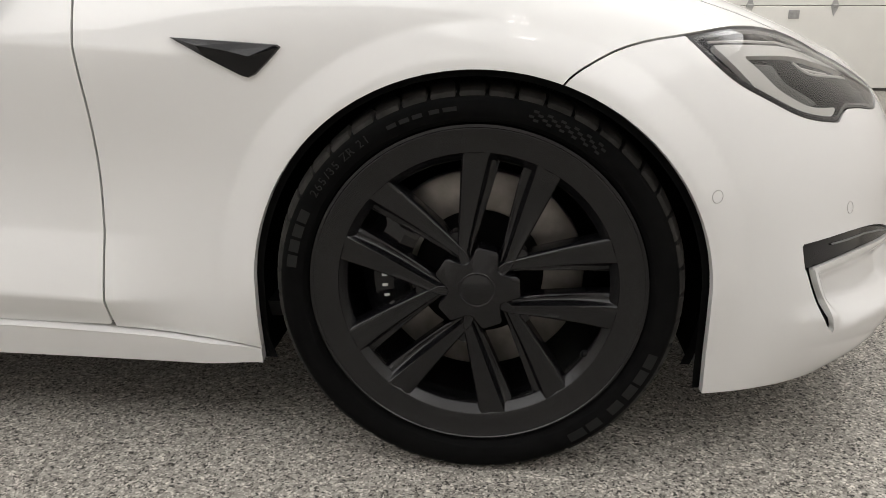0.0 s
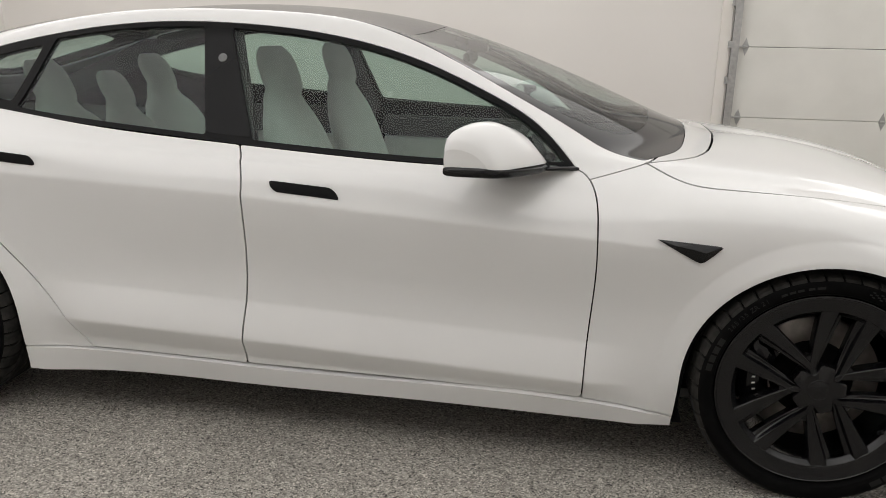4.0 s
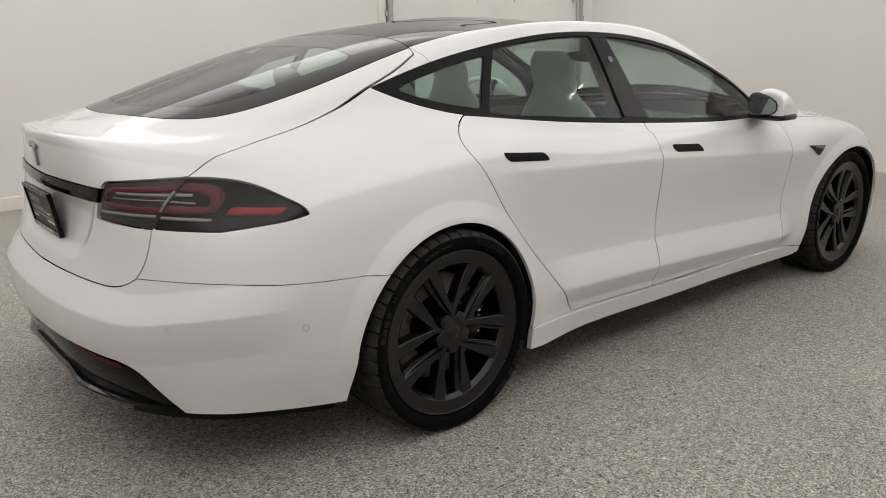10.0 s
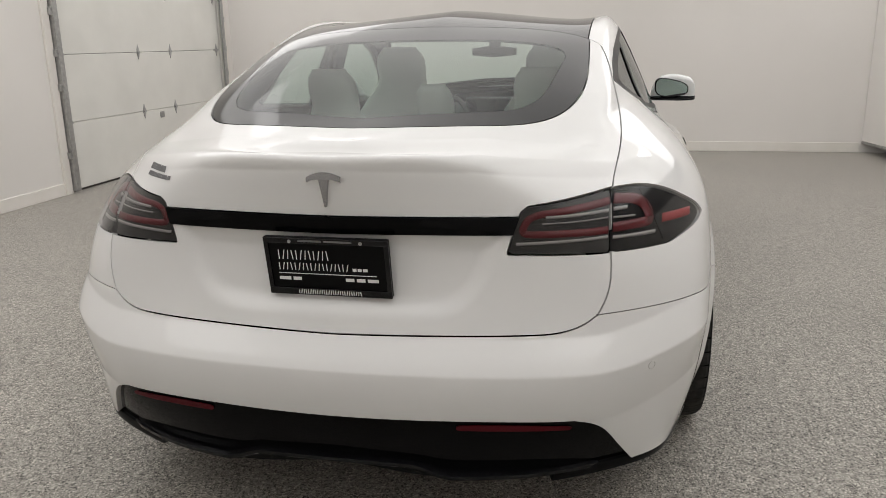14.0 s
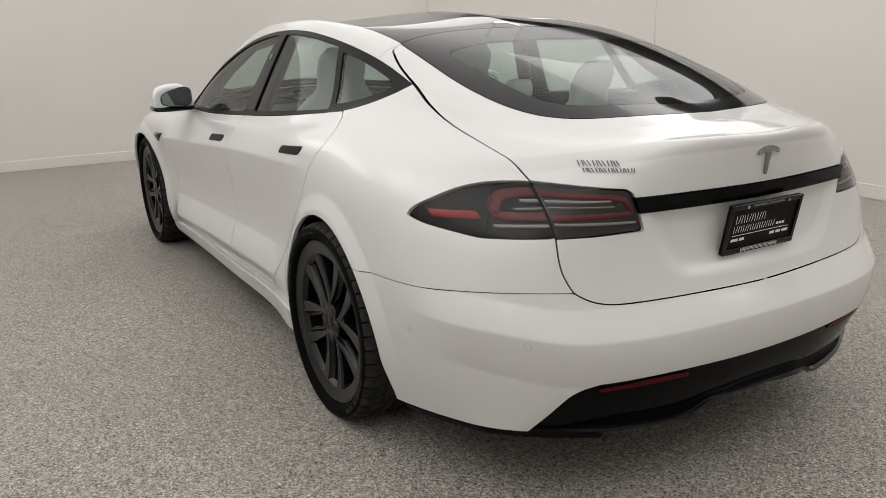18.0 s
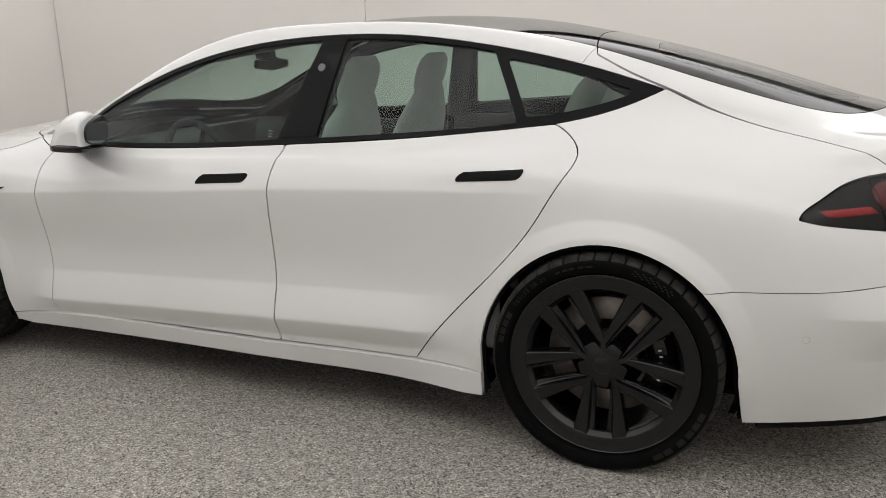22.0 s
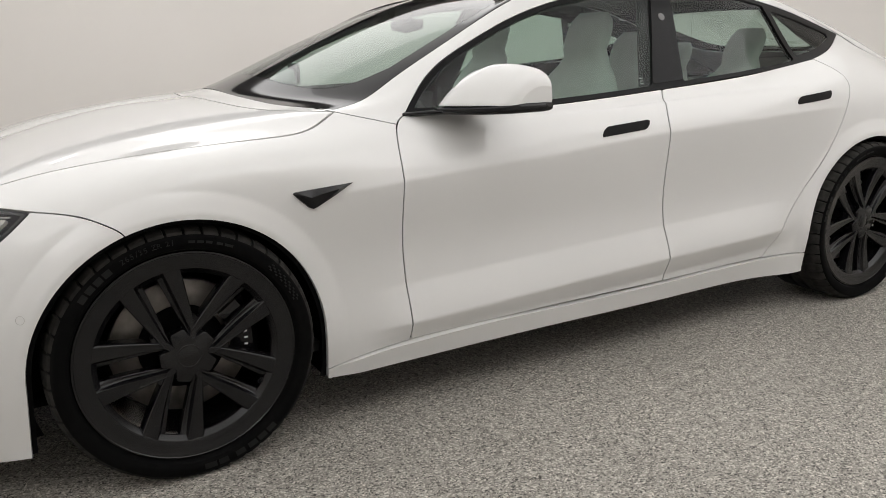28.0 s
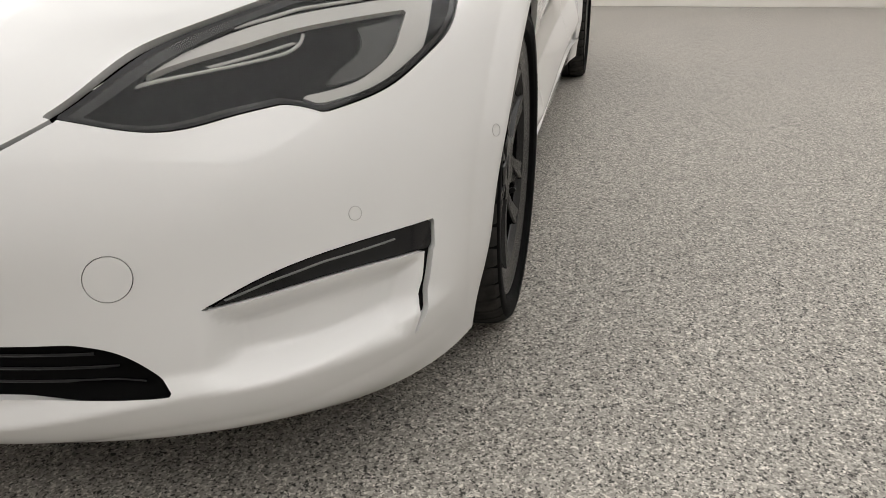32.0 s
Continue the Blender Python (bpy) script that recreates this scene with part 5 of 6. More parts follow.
def build_wheel(width, turn, caliper, spin=0):
    """Rim, blades, cap, tyre with its tread and print, disc and caliper; the outer face looks along +y."""
    w = empty("wheel")
    w.parent = car
    rim_p = [(0.2945, -0.010), (0.2952, -0.002), (0.2925, 0.003), (0.2880, 0.004), (0.2862, 0.0022), (0.2850, 0.0026), (0.2800, 0.0012), (0.2600, -0.0038), (0.2465, -0.0058), (0.2445, -0.0066), (0.2430, -0.0090), (0.2310, -0.0180), (0.2295, -0.0215), (0.2370, -0.050), (0.2380, -0.080), (0.2360, -width)]
    v, f = revolve(rim_p, 128)
    link("rim", v, f, WHEEL_GREY, w, "matt dark grey rim", sharp=32)
    for k in range(5):
        for side in (1, -1):
            v, f = arm_mesh(turn + k * 2 * math.pi / 5, side)
            link("spoke", v, f, WHEEL_GREY, w, sharp=38)
        v, f = web_mesh(turn + k * 2 * math.pi / 5)
        link("spoke_web", v, f, WHEEL_GREY, w, sharp=50)
    star = []
    for k in range(5):
        a = turn + math.pi / 5 + k * 2 * math.pi / 5
        for da, r in ((-0.36, 0.066), (-0.27, 0.0735), (-0.20, 0.0765), (0.20, 0.0765), (0.27, 0.0735), (0.36, 0.066), (0.5, 0.055), (0.628, 0.052), (0.756, 0.055)):
            star.append((r * math.cos(a + da), r * math.sin(a + da)))
    v, f = prism(star, -0.05, -0.010)
    link("hub_cap", v, f, WHEEL_GREY, w, "star-shaped hub cap", sharp=40)
    v, f = revolve([(0.0, -0.0085), (0.0265, -0.0085), (0.028, -0.0098), (0.0292, -0.0098), (0.0305, -0.0082), (0.032, -0.0082), (0.033, -0.0105)], 48)
    link("badge", v, f, WHEEL_GREY, w, "round dark badge")
    v, f = revolve([(0.02, -0.045), (0.055, -0.045), (0.062, -0.06), (0.062, -0.12)], 40)
    link("hub", v, f, LINER, w)
    # tyre
    R = 0.357
    prof = [(0.2935, -0.014), (0.2955, 0.000), (0.298, 0.003), (0.301, 0.0105), (0.3035, 0.0140), (0.306, 0.0142), (0.309, 0.0170), (0.332, 0.0188), (0.3375, 0.0170), (0.3405, 0.0135), (0.3425, 0.0090), (0.346, -0.002), (0.348, -0.016)]
    v, f = revolve(prof, 128)
    tyre = link("tyre", v, f, BLACK_RUBBER, w, "black low-profile tyre")
    v, f = [], []
    n = 46
    # shoulder blocks with cuts between them, then ribs and grooves across the tread
    cross = [(0.3400, 0.0142), (0.3470, 0.0070), (0.3525, -0.0060), (0.3560, -0.0210), (R, -0.042), (R, -0.058), (R - 0.008, -0.060), (R - 0.008, -0.070), (R, -0.072), (R, -0.112), (R - 0.008, -0.114), (R - 0.008, -0.126), (R, -0.128), (R, -0.170), (R - 0.008, -0.172), (R - 0.008, -0.182), (R, -0.184), (R - 0.001, -width + 0.024), (R - 0.006, -width + 0.012), (0.33, -width), (0.295, -width + 0.02)]
    steps = n * 5
    m = len(cross)
    for k in range(steps):
        cut = k % 5 == 4
        for i, (r, y) in enumerate(cross):
            lag = -0.35 * (abs(y) - 0.03) / R if -y > 0.03 else 0.0
            a = 2 * math.pi * (k - (0.55 if k % 5 == 0 else 0) + (0.12 if cut else 0.55 if k % 5 == 3 else 0)) / steps + lag
            rr = r - (0.0085 if cut and i in (1, 2, 3, 4, 5, 16, 17) else 0)
            v.append(polar(rr, a, y - (0.005 if cut and i in (0, 1, 2) else 0)))
    for k in range(steps):
        a, b = k * m, ((k + 1) % steps) * m
        for i in range(m - 1):
            f.append((a + i, a + i + 1, b + i + 1, b + i))
    link("tread", v, f, TREAD, w, "grooved tread", smooth=False)
    # print on the sidewall: the size in letters, the maker's name as plain bars
    tyre_text(w, "265/35 ZR 21", 0.3225, math.radians(33 + spin), 0.0195)
    for a0, a1 in ((8, 12), (13, 17), (18, 22), (23, 27), (63, 66), (67, 70), (71, 74), (76, 79), (80, 84), (198, 203), (204, 209), (210, 215), (217, 222), (226, 231), (232, 238)):
        v, f = [], []
        for k in range(9):
            a = math.radians(spin + a0 + (a1 - a0) * k / 8)
            b = 0.0035 if 60 < a0 < 90 else 0.0085
            v += [polar(0.3215 - b, a, 0.0192), polar(0.3215 + b, a, 0.0192)]
        f = [(2 * k, 2 * k + 1, 2 * k + 3, 2 * k + 2) for k in range(8)]
        link("print_bar", v, f, TEXT_GREY, w)
    for k in range(12):
        for j in range(4):
            if (k + j) % 2:
                a, r = math.radians(spin + 104 + k * 2.0 + j * 0.5), 0.313 + j * 0.0046
                link("print_check", [polar(r, a, 0.0192), polar(r + 0.0042, a, 0.0192), polar(r + 0.0042, a + 0.026, 0.0192), polar(r, a + 0.026, 0.0192)], [(0, 1, 2, 3)], TEXT_GREY, w)
    v, f = revolve([(0.0033, -0.006), (0.0033, 0.004), (0.002, 0.006), (0, 0.006)], 10)
    M = Matrix.Translation(polar(0.232, math.radians(213), -0.03)) @ Matrix.Rotation(0.5, 4, "X")
    link("valve", [M @ (Vector(p) * 2.2) for p in v], f, BLACK_SATIN, w, "tyre valve")
    # brake
    v, f = revolve([(0.118, -0.105), (0.190, -0.105), (0.192, -0.107), (0.192, -0.130), (0.118, -0.130)], 72)
    link("brake_disc", v, f, DISC_METAL, w, "bare metal brake disc")
    v, f = revolve([(0.0, -0.088), (0.085, -0.088), (0.118, -0.096), (0.118, -0.112)], 48)
    link("disc_hat", v, f, LINER, w)
    v, f = [], []
    n = 10
    for k in range(n + 1):
        a = caliper + (k / n - 0.5) * 1.15
        bulge = 1 - (2 * k / n - 1) ** 4
        for r, y in ((0.130, -0.09), (0.128, -0.075 - 0.006 * (1 - bulge)), (0.155, -0.066 - 0.012 * (1 - bulge)), (0.190, -0.066 - 0.012 * (1 - bulge)), (0.212, -0.080), (0.214, -0.15), (0.130, -0.15)):
            v.append(polar(r, a, y))
    for k in range(n):
        for i in range(7):
            f.append((k * 7 + i, k * 7 + (i + 1) % 7, (k + 1) * 7 + (i + 1) % 7, (k + 1) * 7 + i))
    f += [tuple(range(7)), tuple(range(n * 7 + 6, n * 7 - 1, -1))]
    cal = link("caliper", v, f, BLACK_GLOSS, w, "gloss black brake caliper", smooth=False)
    for k in range(6):
        a = caliper - 0.30 + k * 0.115
        d = 0.03
        link("print_bar", [polar(0.166, a, -0.0645), polar(0.176, a, -0.0645), polar(0.176, a + d, -0.0645), polar(0.166, a + d, -0.0645)], [(0, 1, 2, 3)], PRINT_WHITE, w)
    return w


FACE = 0.962
# angles are counted with x to the viewer's left, so each side takes its own turn
front = build_wheel(0.262, math.radians(-4), math.radians(4))
front.matrix_basis = pose(WF[0], -FACE, 0.352, 0, 0, 180)
front_left = build_wheel(0.262, math.radians(34), math.radians(176), 31)
front_left.matrix_basis = pose(WF[0], FACE, 0.352, 0, 0, 0)
rear = build_wheel(0.290, math.radians(90), math.radians(180))
rear.matrix_basis = pose(WR[0], FACE + 0.014, 0.350, 0, 0, 0)
copy_thing(rear, pose(WR[0], -FACE - 0.014, 0.350, 0, 0, 180))

# ---- mirrors, plate, emblem ----
def superbox(stations, n=20, power=3.2):
    """A soft-edged body lofted through (centre, half width, half height) stations along any path; axes a and b are given per station."""
    v, f = [], []
    for c, a, b in stations:
        c, a, b = Vector(c), Vector(a), Vector(b)
        for k in range(n):
            t = 2 * math.pi * k / n
            ca, sa = math.cos(t), math.sin(t)
            s = (abs(ca) ** power + abs(sa) ** power) ** (-1 / power)
            v.append(c + a * ca * s + b * sa * s)
    m = len(stations)
    for i in range(m - 1):
        for k in range(n):
            f.append((i * n + k, i * n + (k + 1) % n, (i + 1) * n + (k + 1) % n, (i + 1) * n + k))
    f += [tuple(range(n - 1, -1, -1)), tuple(range((m - 1) * n, m * n))]
    return v, f


MIRROR_GLASS = material("mirror_glass", (0.75, 0.77, 0.77), 0.02, 1.0)


def flip_y(v, f, s):
    return ([(p[0], p[1] * s, p[2]) for p in v], [tuple(reversed(q)) for q in f] if s < 0 else f)


def wing_mirror(s):
    root = empty("wing_mirror")
    root.parent = car
    tagged(root, "white-capped wing mirror on a black foot")
    # cap: stations from the inner end outwards
    def body(name, rows, n, power, lean, mat, label):
        st = [(((x0 + x1) / 2, y, (z0 + z1) / 2), ((x1 - x0) / 2, 0, 0), (lean * (z1 - z0), 0, (z1 - z0) / 2)) for y, x0, x1, z0, z1 in rows]
        v, f = flip_y(*superbox(st, n, power), s)
        return link(name, v, f, mat, root, label)

    # the cap: upright at the rear, highest a third of the way along, falling away to the front
    prof = np.concatenate([smooth_line([(0, 0), (-.01, .32), (0, .66)], 3), smooth_line([(0.006, .74), (.035, .89), (.12, .965), (.28, 1.0), (.50, .91), (.74, .65), (.90, .33), (1.0, 0.03)], 4), [(1.0, 0.0)]])
    v, f, m = [], [], len(prof)
    rows = ((.880, .525, .640, .974, .990), (.886, .500, .655, .972, 1.022), (.900, .478, .658, .972, 1.052), (.930, .460, .652, .973, 1.082), (.972, .442, .630, .974, 1.094), (1.015, .423, .604, .975, 1.094), (1.050, .407, .582, .976, 1.088), (1.078, .396, .562, .976, 1.080), (1.094, .391, .546, .977, 1.068), (1.104, .389, .530, .978, 1.050), (1.109, .391, .508, .980, 1.030))
    for y, x0, x1, z0, z1 in rows:
        v += [(x0 + (x1 - x0) * a, y, z0 + (z1 - z0) * b) for a, b in prof]
    for k in range(len(rows) - 1):
        f += [(k * m + i, k * m + (i + 1) % m, (k + 1) * m + (i + 1) % m, (k + 1) * m + i) for i in range(m)]
    f += [tuple(range(m)), tuple(range(len(rows) * m - 1, (len(rows) - 1) * m - 1, -1))]
    link("cap", *flip_y(v, [q[::-1] for q in f], s), PAINT, root, "white cap", sharp=50)
    body("lower_shell", ((.875, .500, .664, .947, .971), (.90, .474, .668, .945, .970), (.96, .450, .645, .946, .971), (1.02, .420, .604, .947, .975), (1.07, .394, .570, .950, .979), (1.098, .387, .545, .953, .981), (1.110, .387, .512, .958, .982)), 24, 6, 0.0, BLACK_GLOSS, "gloss black lower shell")
    body("foot", ((.805, .500, .765, .930, .956), (.840, .510, .752, .936, .958), (.870, .52, .710, .943, .960), (.92, .50, .66, .948, .962)), 20, 3, 0.0, BLACK_GLOSS, "black foot")
    yc, zc, ring = 0.985, 1.020, []
    for k in range(32):
        t = 2 * math.pi * k / 32
        ca, sa = math.cos(t), math.sin(t)
        q = (abs(ca) ** 3 + abs(sa) ** 3) ** (-1 / 3)
        ring.append((yc + 0.089 * ca * q, zc + (0.048 - 0.012 * ca * q) * sa * q - 0.006 * ca * q))
    back = lambda y: 0.470 - 0.36 * (y - 0.89)
    small = [(yc + (y - yc) * 0.93, zc + (z - zc) * 0.90) for y, z in ring]
    v = [(back(y) - 0.010, y, z) for y, z in ring] + [(back(y) - 0.012, y, z) for y, z in small] + [(back(y) + 0.05, y, z) for y, z in ring]
    f = [(i, (i + 1) % 32, 32 + (i + 1) % 32, 32 + i) for i in range(32)] + [(64 + i, 64 + (i + 1) % 32, (i + 1) % 32, i) for i in range(32)]
    link("mirror_rim", *flip_y(v, f, s), BLACK_GLOSS, root)
    link("mirror_pane", *flip_y([(back(y) - 0.0115, y, z) for y, z in small], [tuple(range(32))], s), MIRROR_GLASS, root, "mirror pane", smooth=False)


wing_mirror(1), wing_mirror(-1)

# number plate frame with the dealer's board: writing as plain bars
plate = part("number_plate", box(-0.006, 0.006, -0.158, 0.158, -0.077, 0.077, 0.004), BLACK_SATIN, car, "black dealer plate in a black frame")
plate.matrix_basis = pose(-2.492, 0, 0.771, 0, -10, 0)
for y0, y1, z0, z1 in ((-0.158, 0.158, 0.062, 0.077), (-0.158, 0.158, -0.077, -0.058), (-0.158, -0.146, -0.058, 0.062), (0.146, 0.158, -0.058, 0.062)):
    part("frame_bar", box(-0.011, -0.005, y0, y1, z0, z1, 0.0015), BLACK_GLOSS, plate)
for y in (-0.09, 0.09):
    disc_at("bolt", (-0.0115, y, 0.068), (-1, 0, 0), 0.0045, 0.002, STEEL, plate)


front_plate = part("front_plate", box(2.463, 2.475, -0.153, 0.153, 0.338, 0.490, 0.004), BLACK_SATIN, car, "black plate on the nose")
part("plate_frame", box(2.469, 2.481, -0.157, 0.157, 0.334, 0.350, 0.002), BLACK_GLOSS, front_plate)
part("plate_frame", box(2.469, 2.481, -0.157, 0.157, 0.478, 0.494, 0.002), BLACK_GLOSS, front_plate)
part("plate_bracket", box(2.40, 2.464, -0.06, 0.06, 0.40, 0.46, 0.004), BLACK_SATIN, front_plate)


def bar_row(parent, widths, y, z, h, mat, lean=0.0, x=-0.0065, gap=0.006):
    """Plain bars in place of writing."""
    for w in widths:
        link("print_bar", [(x, y, z - h / 2), (x, y - w, z - h / 2 + lean), (x, y - w, z + h / 2 + lean), (x, y, z + h / 2)], [(3, 2, 1, 0)], mat, parent, smooth=False)
        y -= w + gap


def stroke_row(parent, count, w, y, z, h, mat, x=-0.0065):
    """Plain thin bars, two for each place in a row of hand-drawn writing."""
    for k in range(count):
        for a, b in ((0.16, 0.30), (0.78, 0.66)) if k % 2 else ((0.20, 0.20), (0.62, 0.86)):
            y0, y1, c = y - w * (k + a), y - w * (k + b), 0.0012
            link("print_bar", [(x, y0 + c, z - h / 2), (x, y0 - c, z - h / 2), (x, y1 - c, z + h / 2), (x, y1 + c, z + h / 2)], [(3, 2, 1, 0)], mat, parent, smooth=False)


stroke_row(plate, 6, 0.0225, 0.128, 0.030, 0.025, PRINT_WHITE)
stroke_row(plate, 9, 0.0205, 0.130, -0.001, 0.020, PRINT_WHITE)
bar_row(plate, (0.010, 0.010, 0.012), -0.062, -0.005, 0.008, PRINT_WHITE, gap=0.003)
bar_row(plate, (0.252,), 0.130, -0.020, 0.0022, PRINT_WHITE)
bar_row(plate, (0.030, 0.022), 0.130, -0.034, 0.009, PRINT_WHITE)
bar_row(plate, (0.022, 0.022, 0.028), -0.042, -0.033, 0.009, PRINT_WHITE)
stroke_row(plate, 14, 0.0118, 0.083, -0.067, 0.012, PRINT_WHITE, x=-0.0115)
bar_row(plate, (0.06, 0.07), 0.068, 0.070, 0.005, PRINT_GREY, x=-0.0115)

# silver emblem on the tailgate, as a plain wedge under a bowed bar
p, n = on_skin(x=-2.49, y=0, z=0.96)
v, f = [], []
for k in range(13):
    y = 0.043 * (k / 6 - 1)
    top = 1.003 - 0.012 * (y / 0.043) ** 2
    x = -2.500
    v += [(x, y, top), (x, y, top - 0.012 - 0.006 * (1 - abs(y) / 0.043)), (x + 0.010, y, top - 0.014), (x + 0.010, y, top)]
for k in range(12):
    for i in range(4):
        f.append((k * 4 + i, k * 4 + (i + 1) % 4, k * 4 + 4 + (i + 1) % 4, k * 4 + 4 + i))
emblem = link("emblem", v, f, CHROME, lid, "silver emblem", smooth=False)
v = [(-2.499, -0.013, 0.988), (-2.499, 0.013, 0.988), (-2.494, 0.002, 0.918), (-2.494, -0.002, 0.918), (-2.485, -0.013, 0.988), (-2.485, 0.013, 0.988), (-2.48, 0.002, 0.918), (-2.48, -0.002, 0.918)]
link("emblem_stem", v, [(0, 1, 2, 3), (1, 0, 4, 5), (0, 3, 7, 4), (2, 1, 5, 6), (3, 2, 6, 7)], CHROME, emblem, smooth=False)

# the dealer's small sticker: plain grey bars that follow the lid
def sticker(count, w, y, z, h):
    for k in range(count):
        for a in (0.2, 0.7):
            link("sticker_bar", *skin_strip([(y - w * (k + a), z - h / 2), (y - w * (k + a + 0.12 * (-1) ** k), z + h / 2)], 0.0022, 0.0038), PRINT_GREY, lid)


sticker(6, 0.0145, 0.560, 0.983, 0.014)
sticker(9, 0.0125, 0.558, 0.966, 0.010)

# ---- cabin ----
LEATHER = add_noise(material("white_leather", (0.72, 0.71, 0.68), 0.55), 14, (0.68, 0.67, 0.64), (0.75, 0.74, 0.71), bump=0.25, bump_scale=300, rough=(0.45, 0.65), dist=0.001)
CABIN_DARK = add_noise(material("cabin_plastic", (0.02, 0.02, 0.02), 0.6), 20, (0.015, 0.015, 0.015), (0.026, 0.026, 0.026), bump=0.2, bump_scale=400, dist=0.001)
HEADLINER = material("headliner", (0.045, 0.045, 0.046), 0.9)
SCREEN = material("screen_glass", (0.01, 0.01, 0.012), 0.08)


def seat_back(x, y, z, rake, w, h, head, parent):
    """Backrest tapering into the head restraint."""
    st = []
    for t, k, d in ((0.0, 0.86, 0.075), (0.06, 1.0, 0.09), (0.30, 1.04, 0.085), (0.50, 1.02, 0.077), (0.60, 0.93, 0.070), (0.67, 0.77, 0.063), (0.72, 0.60, 0.057), (0.765, 0.50, 0.051), (0.81, 0.475, 0.051), (0.86, 0.49, 0.055), (0.92, 0.48, 0.054), (0.96, 0.43, 0.048), (0.985, 0.35, 0.038), (1.0, 0.34, 0.022)):
        zz = z + t * h
        xx = x - t * h * math.tan(rake) + (0.02 if t > 0.78 else 0)
        kk = k if t < 0.7 else k * head
        st.append(((xx, y, zz), (0, w / 2 * kk, 0), (d, 0, 0)))
    v, f = superbox(st, 24, 2.4)
    return link("backrest", v, f, LEATHER, parent, "white leather backrest with head restraint")


def front_seat(y):
    s = empty("front_seat")
    s.parent = car
    st = [((0.33, y, 0.50), (0, 0.22, 0), (0.0, 0, 0.045)), ((0.30, y, 0.515), (0, 0.255, 0), (0, 0, 0.07)), ((0.05, y, 0.50), (0, 0.265, 0), (0, 0, 0.085)), ((-0.20, y, 0.48), (0, 0.255, 0), (0, 0, 0.08))]
    v, f = superbox(st, 24, 3)
    link("cushion", v, f, LEATHER, s, "white leather cushion")
    seat_back(-0.16, y, 0.50, math.radians(18), 0.50, 0.77, 1.0, s)
    part("seat_base", box(-0.22, 0.30, y - 0.20, y + 0.20, 0.25, 0.43, 0.02), CABIN_DARK, s)


front_seat(0.37), front_seat(-0.37)
bench = empty("rear_bench")
bench.parent = car
st = [((-0.55, 0, 0.50), (0, 0.60, 0), (0, 0, 0.05)), ((-0.62, 0, 0.52), (0, 0.64, 0), (0, 0, 0.08)), ((-1.10, 0, 0.50), (0, 0.63, 0), (0, 0, 0.08))]
v, f = superbox(st, 28, 5)
link("cushion", v, f, LEATHER, bench, "white leather bench cushion")
for y, w in ((0.40, 0.46), (0.0, 0.34), (-0.40, 0.46)):
    seat_back(-1.02, y, 0.50, math.radians(25), w, 0.70 if y else 0.64, 0.86, bench)
part("parcel_shelf", box(-2.15, -1.32, -0.56, 0.56, 0.90, 0.93, 0.01), CABIN_DARK, car, "dark parcel shelf")
part("cabin_floor", box(-1.35, 1.15, -0.84, 0.84, 0.24, 0.27), CABIN_DARK, car, "dark cabin floor")
part("centre_console", box(-0.35, 0.75, -0.11, 0.11, 0.27, 0.60, 0.03), CABIN_DARK, car, "dark centre console")
# dashboard
st = []
for y in (-0.78, -0.74, -0.4, 0.0, 0.4, 0.74, 0.78):
    k = 0.75 if abs(y) > 0.77 else 1.0
    st.append(((0.86 - 0.05 * abs(y), y, 0.835), (0.20 * k, 0, 0.0), (0.0, 0, 0.075 * k)))
v, f = superbox(st, 20, 2.6)
link("dashboard", v, f, CABIN_DARK, car, "dark dashboard")
v, f = superbox([((0.70, y, 0.79), (0.03, 0, 0), (0, 0, 0.022)) for y in (-0.76, 0.76)], 14, 3)
link("dash_trim", v, f, LEATHER, car, "white dashboard trim")
scr = part("screen", box(-0.012, 0.012, -0.215, 0.215, -0.135, 0.135, 0.006), SCREEN, car, "dark centre touch screen")
scr.matrix_basis = pose(0.60, 0, 0.83, 0, -18, 0)
# steering wheel
def tube_path(pts, r, n=10, closed=False):
    v, f = [], []
    m = len(pts)
    for i, p in enumerate(pts):
        a = Vector(pts[(i - 1) % m] if closed or i else pts[0])
        b = Vector(pts[(i + 1) % m] if closed or i < m - 1 else pts[-1])
        d = (b - a).normalized()
        u = d.orthogonal().normalized() if abs(d.y) > 0.9 else d.cross(Vector((0, 1, 0))).normalized()
        w = d.cross(u)
        for k in range(n):
            t = 2 * math.pi * k / n
            v.append(Vector(p) + (u * math.cos(t) + w * math.sin(t)) * r)
    for i in range(m if closed else m - 1):
        for k in range(n):
            j = (i + 1) % m
            f.append((i * n + k, i * n + (k + 1) % n, j * n + (k + 1) % n, j * n + k))
    return v, f


ring = []
for k in range(36):
    t = 2 * math.pi * k / 36
    ring.append((0.46 + 0.18 * math.sin(t) * 0.42, 0.37 + 0.185 * math.cos(t), 0.82 + 0.17 * math.sin(t)))
v, f = tube_path(ring, 0.016, 10, True)
wheel_ob = link("steering_wheel", v, f, CABIN_DARK, car, "black steering wheel")
v, f = superbox([((0.48, 0.37, 0.81), (0, 0.07, 0), (0.015, 0, 0.045)), ((0.52, 0.37, 0.80), (0, 0.06, 0), (0.015, 0, 0.04)), ((0.70, 0.37, 0.76), (0, 0.03, 0), (0, 0, 0.03))], 16, 3)
link("steering_hub", v, f, CABIN_DARK, wheel_ob)
for s in (1, -1):
    v, f = superbox([((0.475, 0.37 + s * 0.06, 0.815), (0.008, 0, 0), (0, 0, 0.016)), ((0.468, 0.37 + s * 0.18, 0.83), (0.008, 0, 0), (0, 0, 0.014))], 10, 3)
    link("steering_spoke", v, f, CABIN_DARK, wheel_ob)
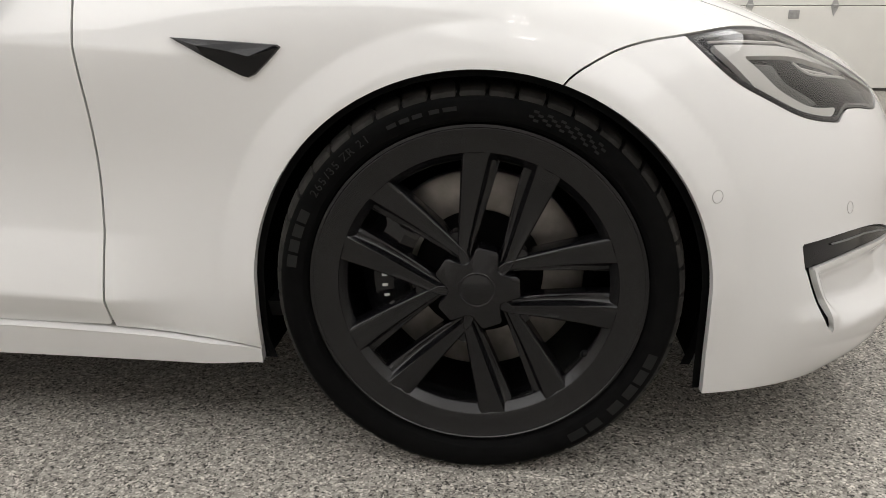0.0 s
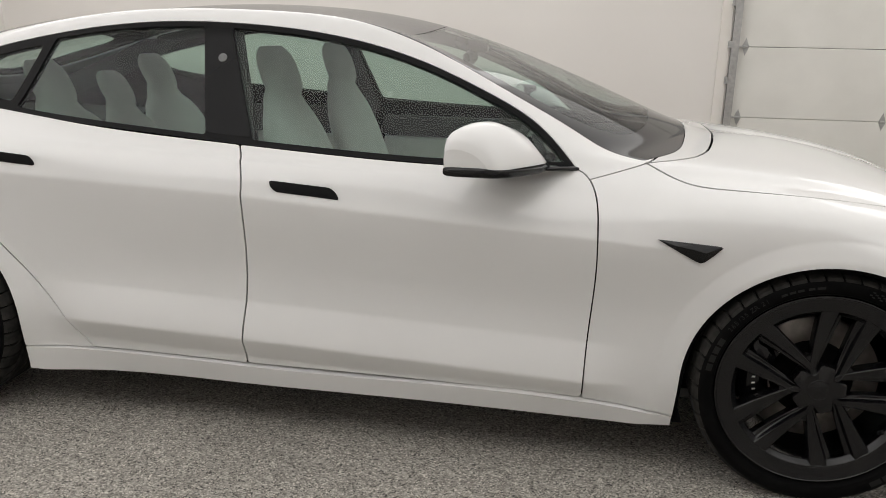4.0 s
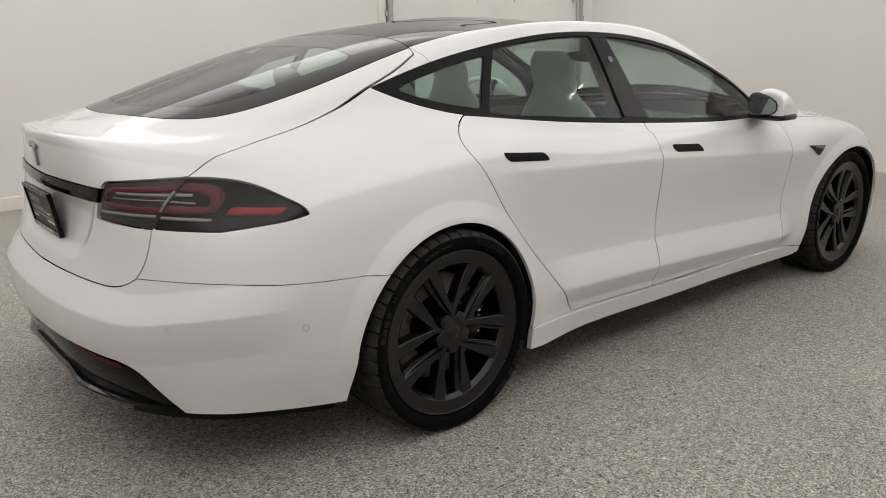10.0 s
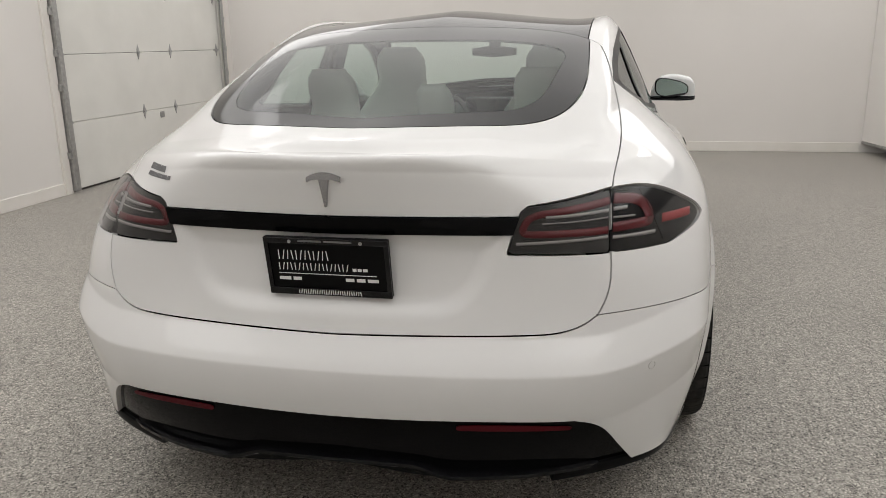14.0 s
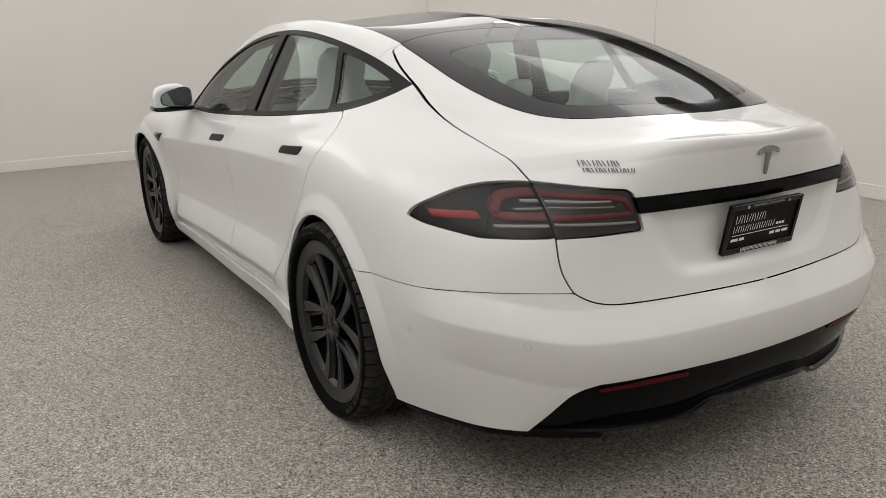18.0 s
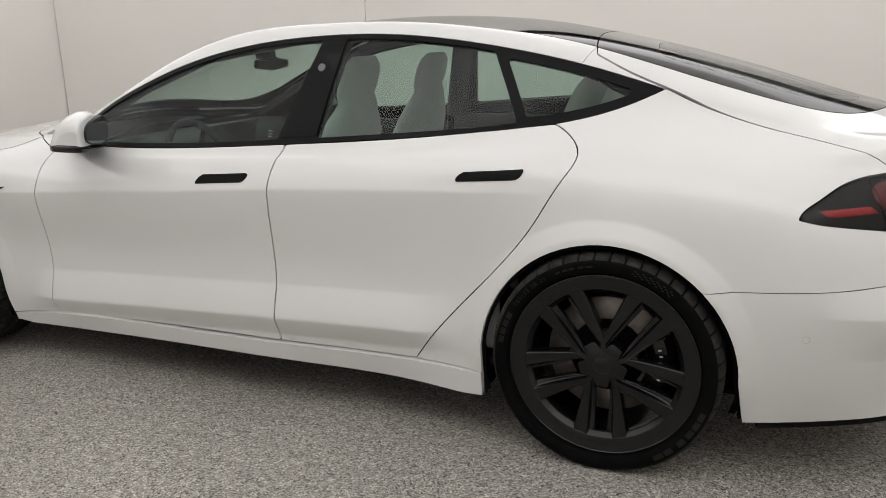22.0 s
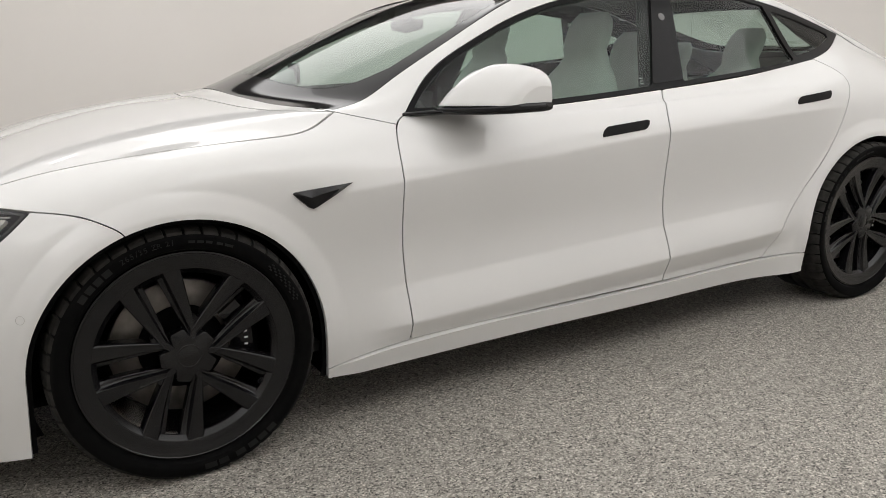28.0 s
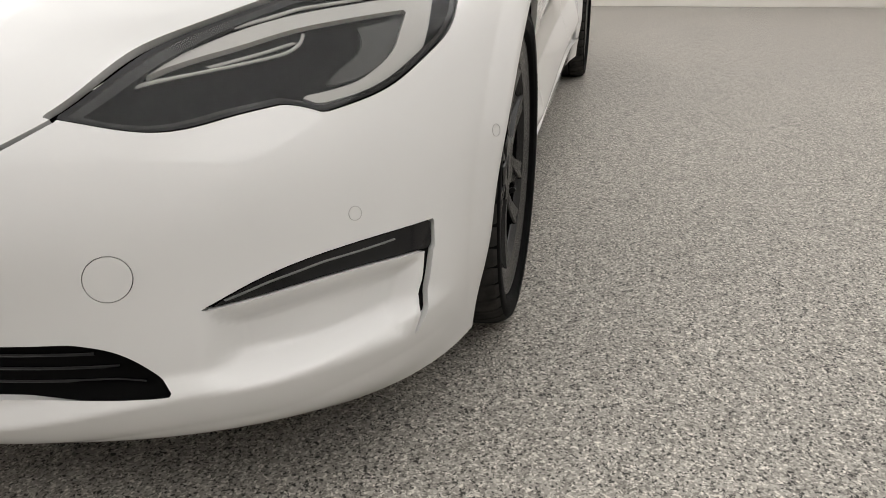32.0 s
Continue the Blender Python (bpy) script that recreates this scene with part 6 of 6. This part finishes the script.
# inner mirror under the windscreen
v, f = superbox([((0.30, y, 1.235 if abs(y) < 0.1 else 1.233), (0.012, 0, 0.0), (0, 0, 0.034 if abs(y) < 0.11 else 0.02)) for y in (-0.125, -0.11, 0.0, 0.11, 0.125)], 14, 3)
inner = link("inner_mirror", v, f, BLACK_SATIN, car, "black inner mirror")
part("mirror_stalk", box(0.29, 0.37, -0.03, 0.03, 1.255, 1.305, 0.008), BLACK_SATIN, inner)
# door linings and pillars inside
for s in (1, -1):
    for x0, x1, name in ((-0.26, 0.70, "door_lining"), (-1.10, -0.31, "door_lining")):
        part(name, box(x0, x1, s * 0.80, s * 0.845, 0.30, 0.80, 0.015), LEATHER, car, "white door lining")
        part("door_top", box(x0, x1, s * 0.785, s * 0.848, 0.80, 0.905 if x0 > -0.3 else 0.94, 0.015), CABIN_DARK, car, "dark upper door lining")
        part("arm_rest", box(x0 + 0.1, x1 - 0.2, s * 0.72, s * 0.80, 0.60, 0.66, 0.02), LEATHER, car, "white door arm rest")
    v, f = superbox([((-0.33, s * 0.79, 0.93), (0.06, 0, 0), (0, 0.02, 0)), ((-0.43, s * 0.63, 1.325), (0.05, 0, 0), (0, 0.02, 0))], 12, 3)
    link("inner_pillar", v, f, CABIN_DARK, car, "dark inner door pillar")
    v, f = superbox([((0.90, s * 0.72, 0.93), (0.03, 0, 0), (0, 0.03, 0)), ((0.50, s * 0.67, 1.135), (0.035, 0, 0), (0, 0.028, 0)), ((0.10, s * 0.62, 1.295), (0.035, 0, 0), (0, 0.03, 0))], 12, 3)
    link("inner_pillar", v, f, HEADLINER, car, "dark inner windscreen pillar")
    v, f = superbox([((x, s * y, z), (0, 0.035, 0), (0.006, 0, 0.026)) for x, y, z in ((0.14, .615, 1.285), (-.3, .585, 1.355), (-.85, .585, 1.348), (-1.12, .585, 1.315), (-1.36, .58, 1.26))], 12, 3)
    link("roof_lining", v, f, HEADLINER, car, "dark roof lining edge")
    v, f = superbox([((-1.34, s * 0.575, 1.265), (0.10, 0, 0), (0, 0.03, 0)), ((-1.55, s * 0.60, 1.16), (0.14, 0, 0), (0, 0.03, 0)), ((-1.85, s * 0.60, 1.04), (0.16, 0, 0), (0, 0.03, 0)), ((-2.05, s * 0.56, 0.95), (0.14, 0, 0), (0, 0.03, 0))], 12, 3)
    link("inner_pillar", v, f, CABIN_DARK, car, "dark inner rear pillar")
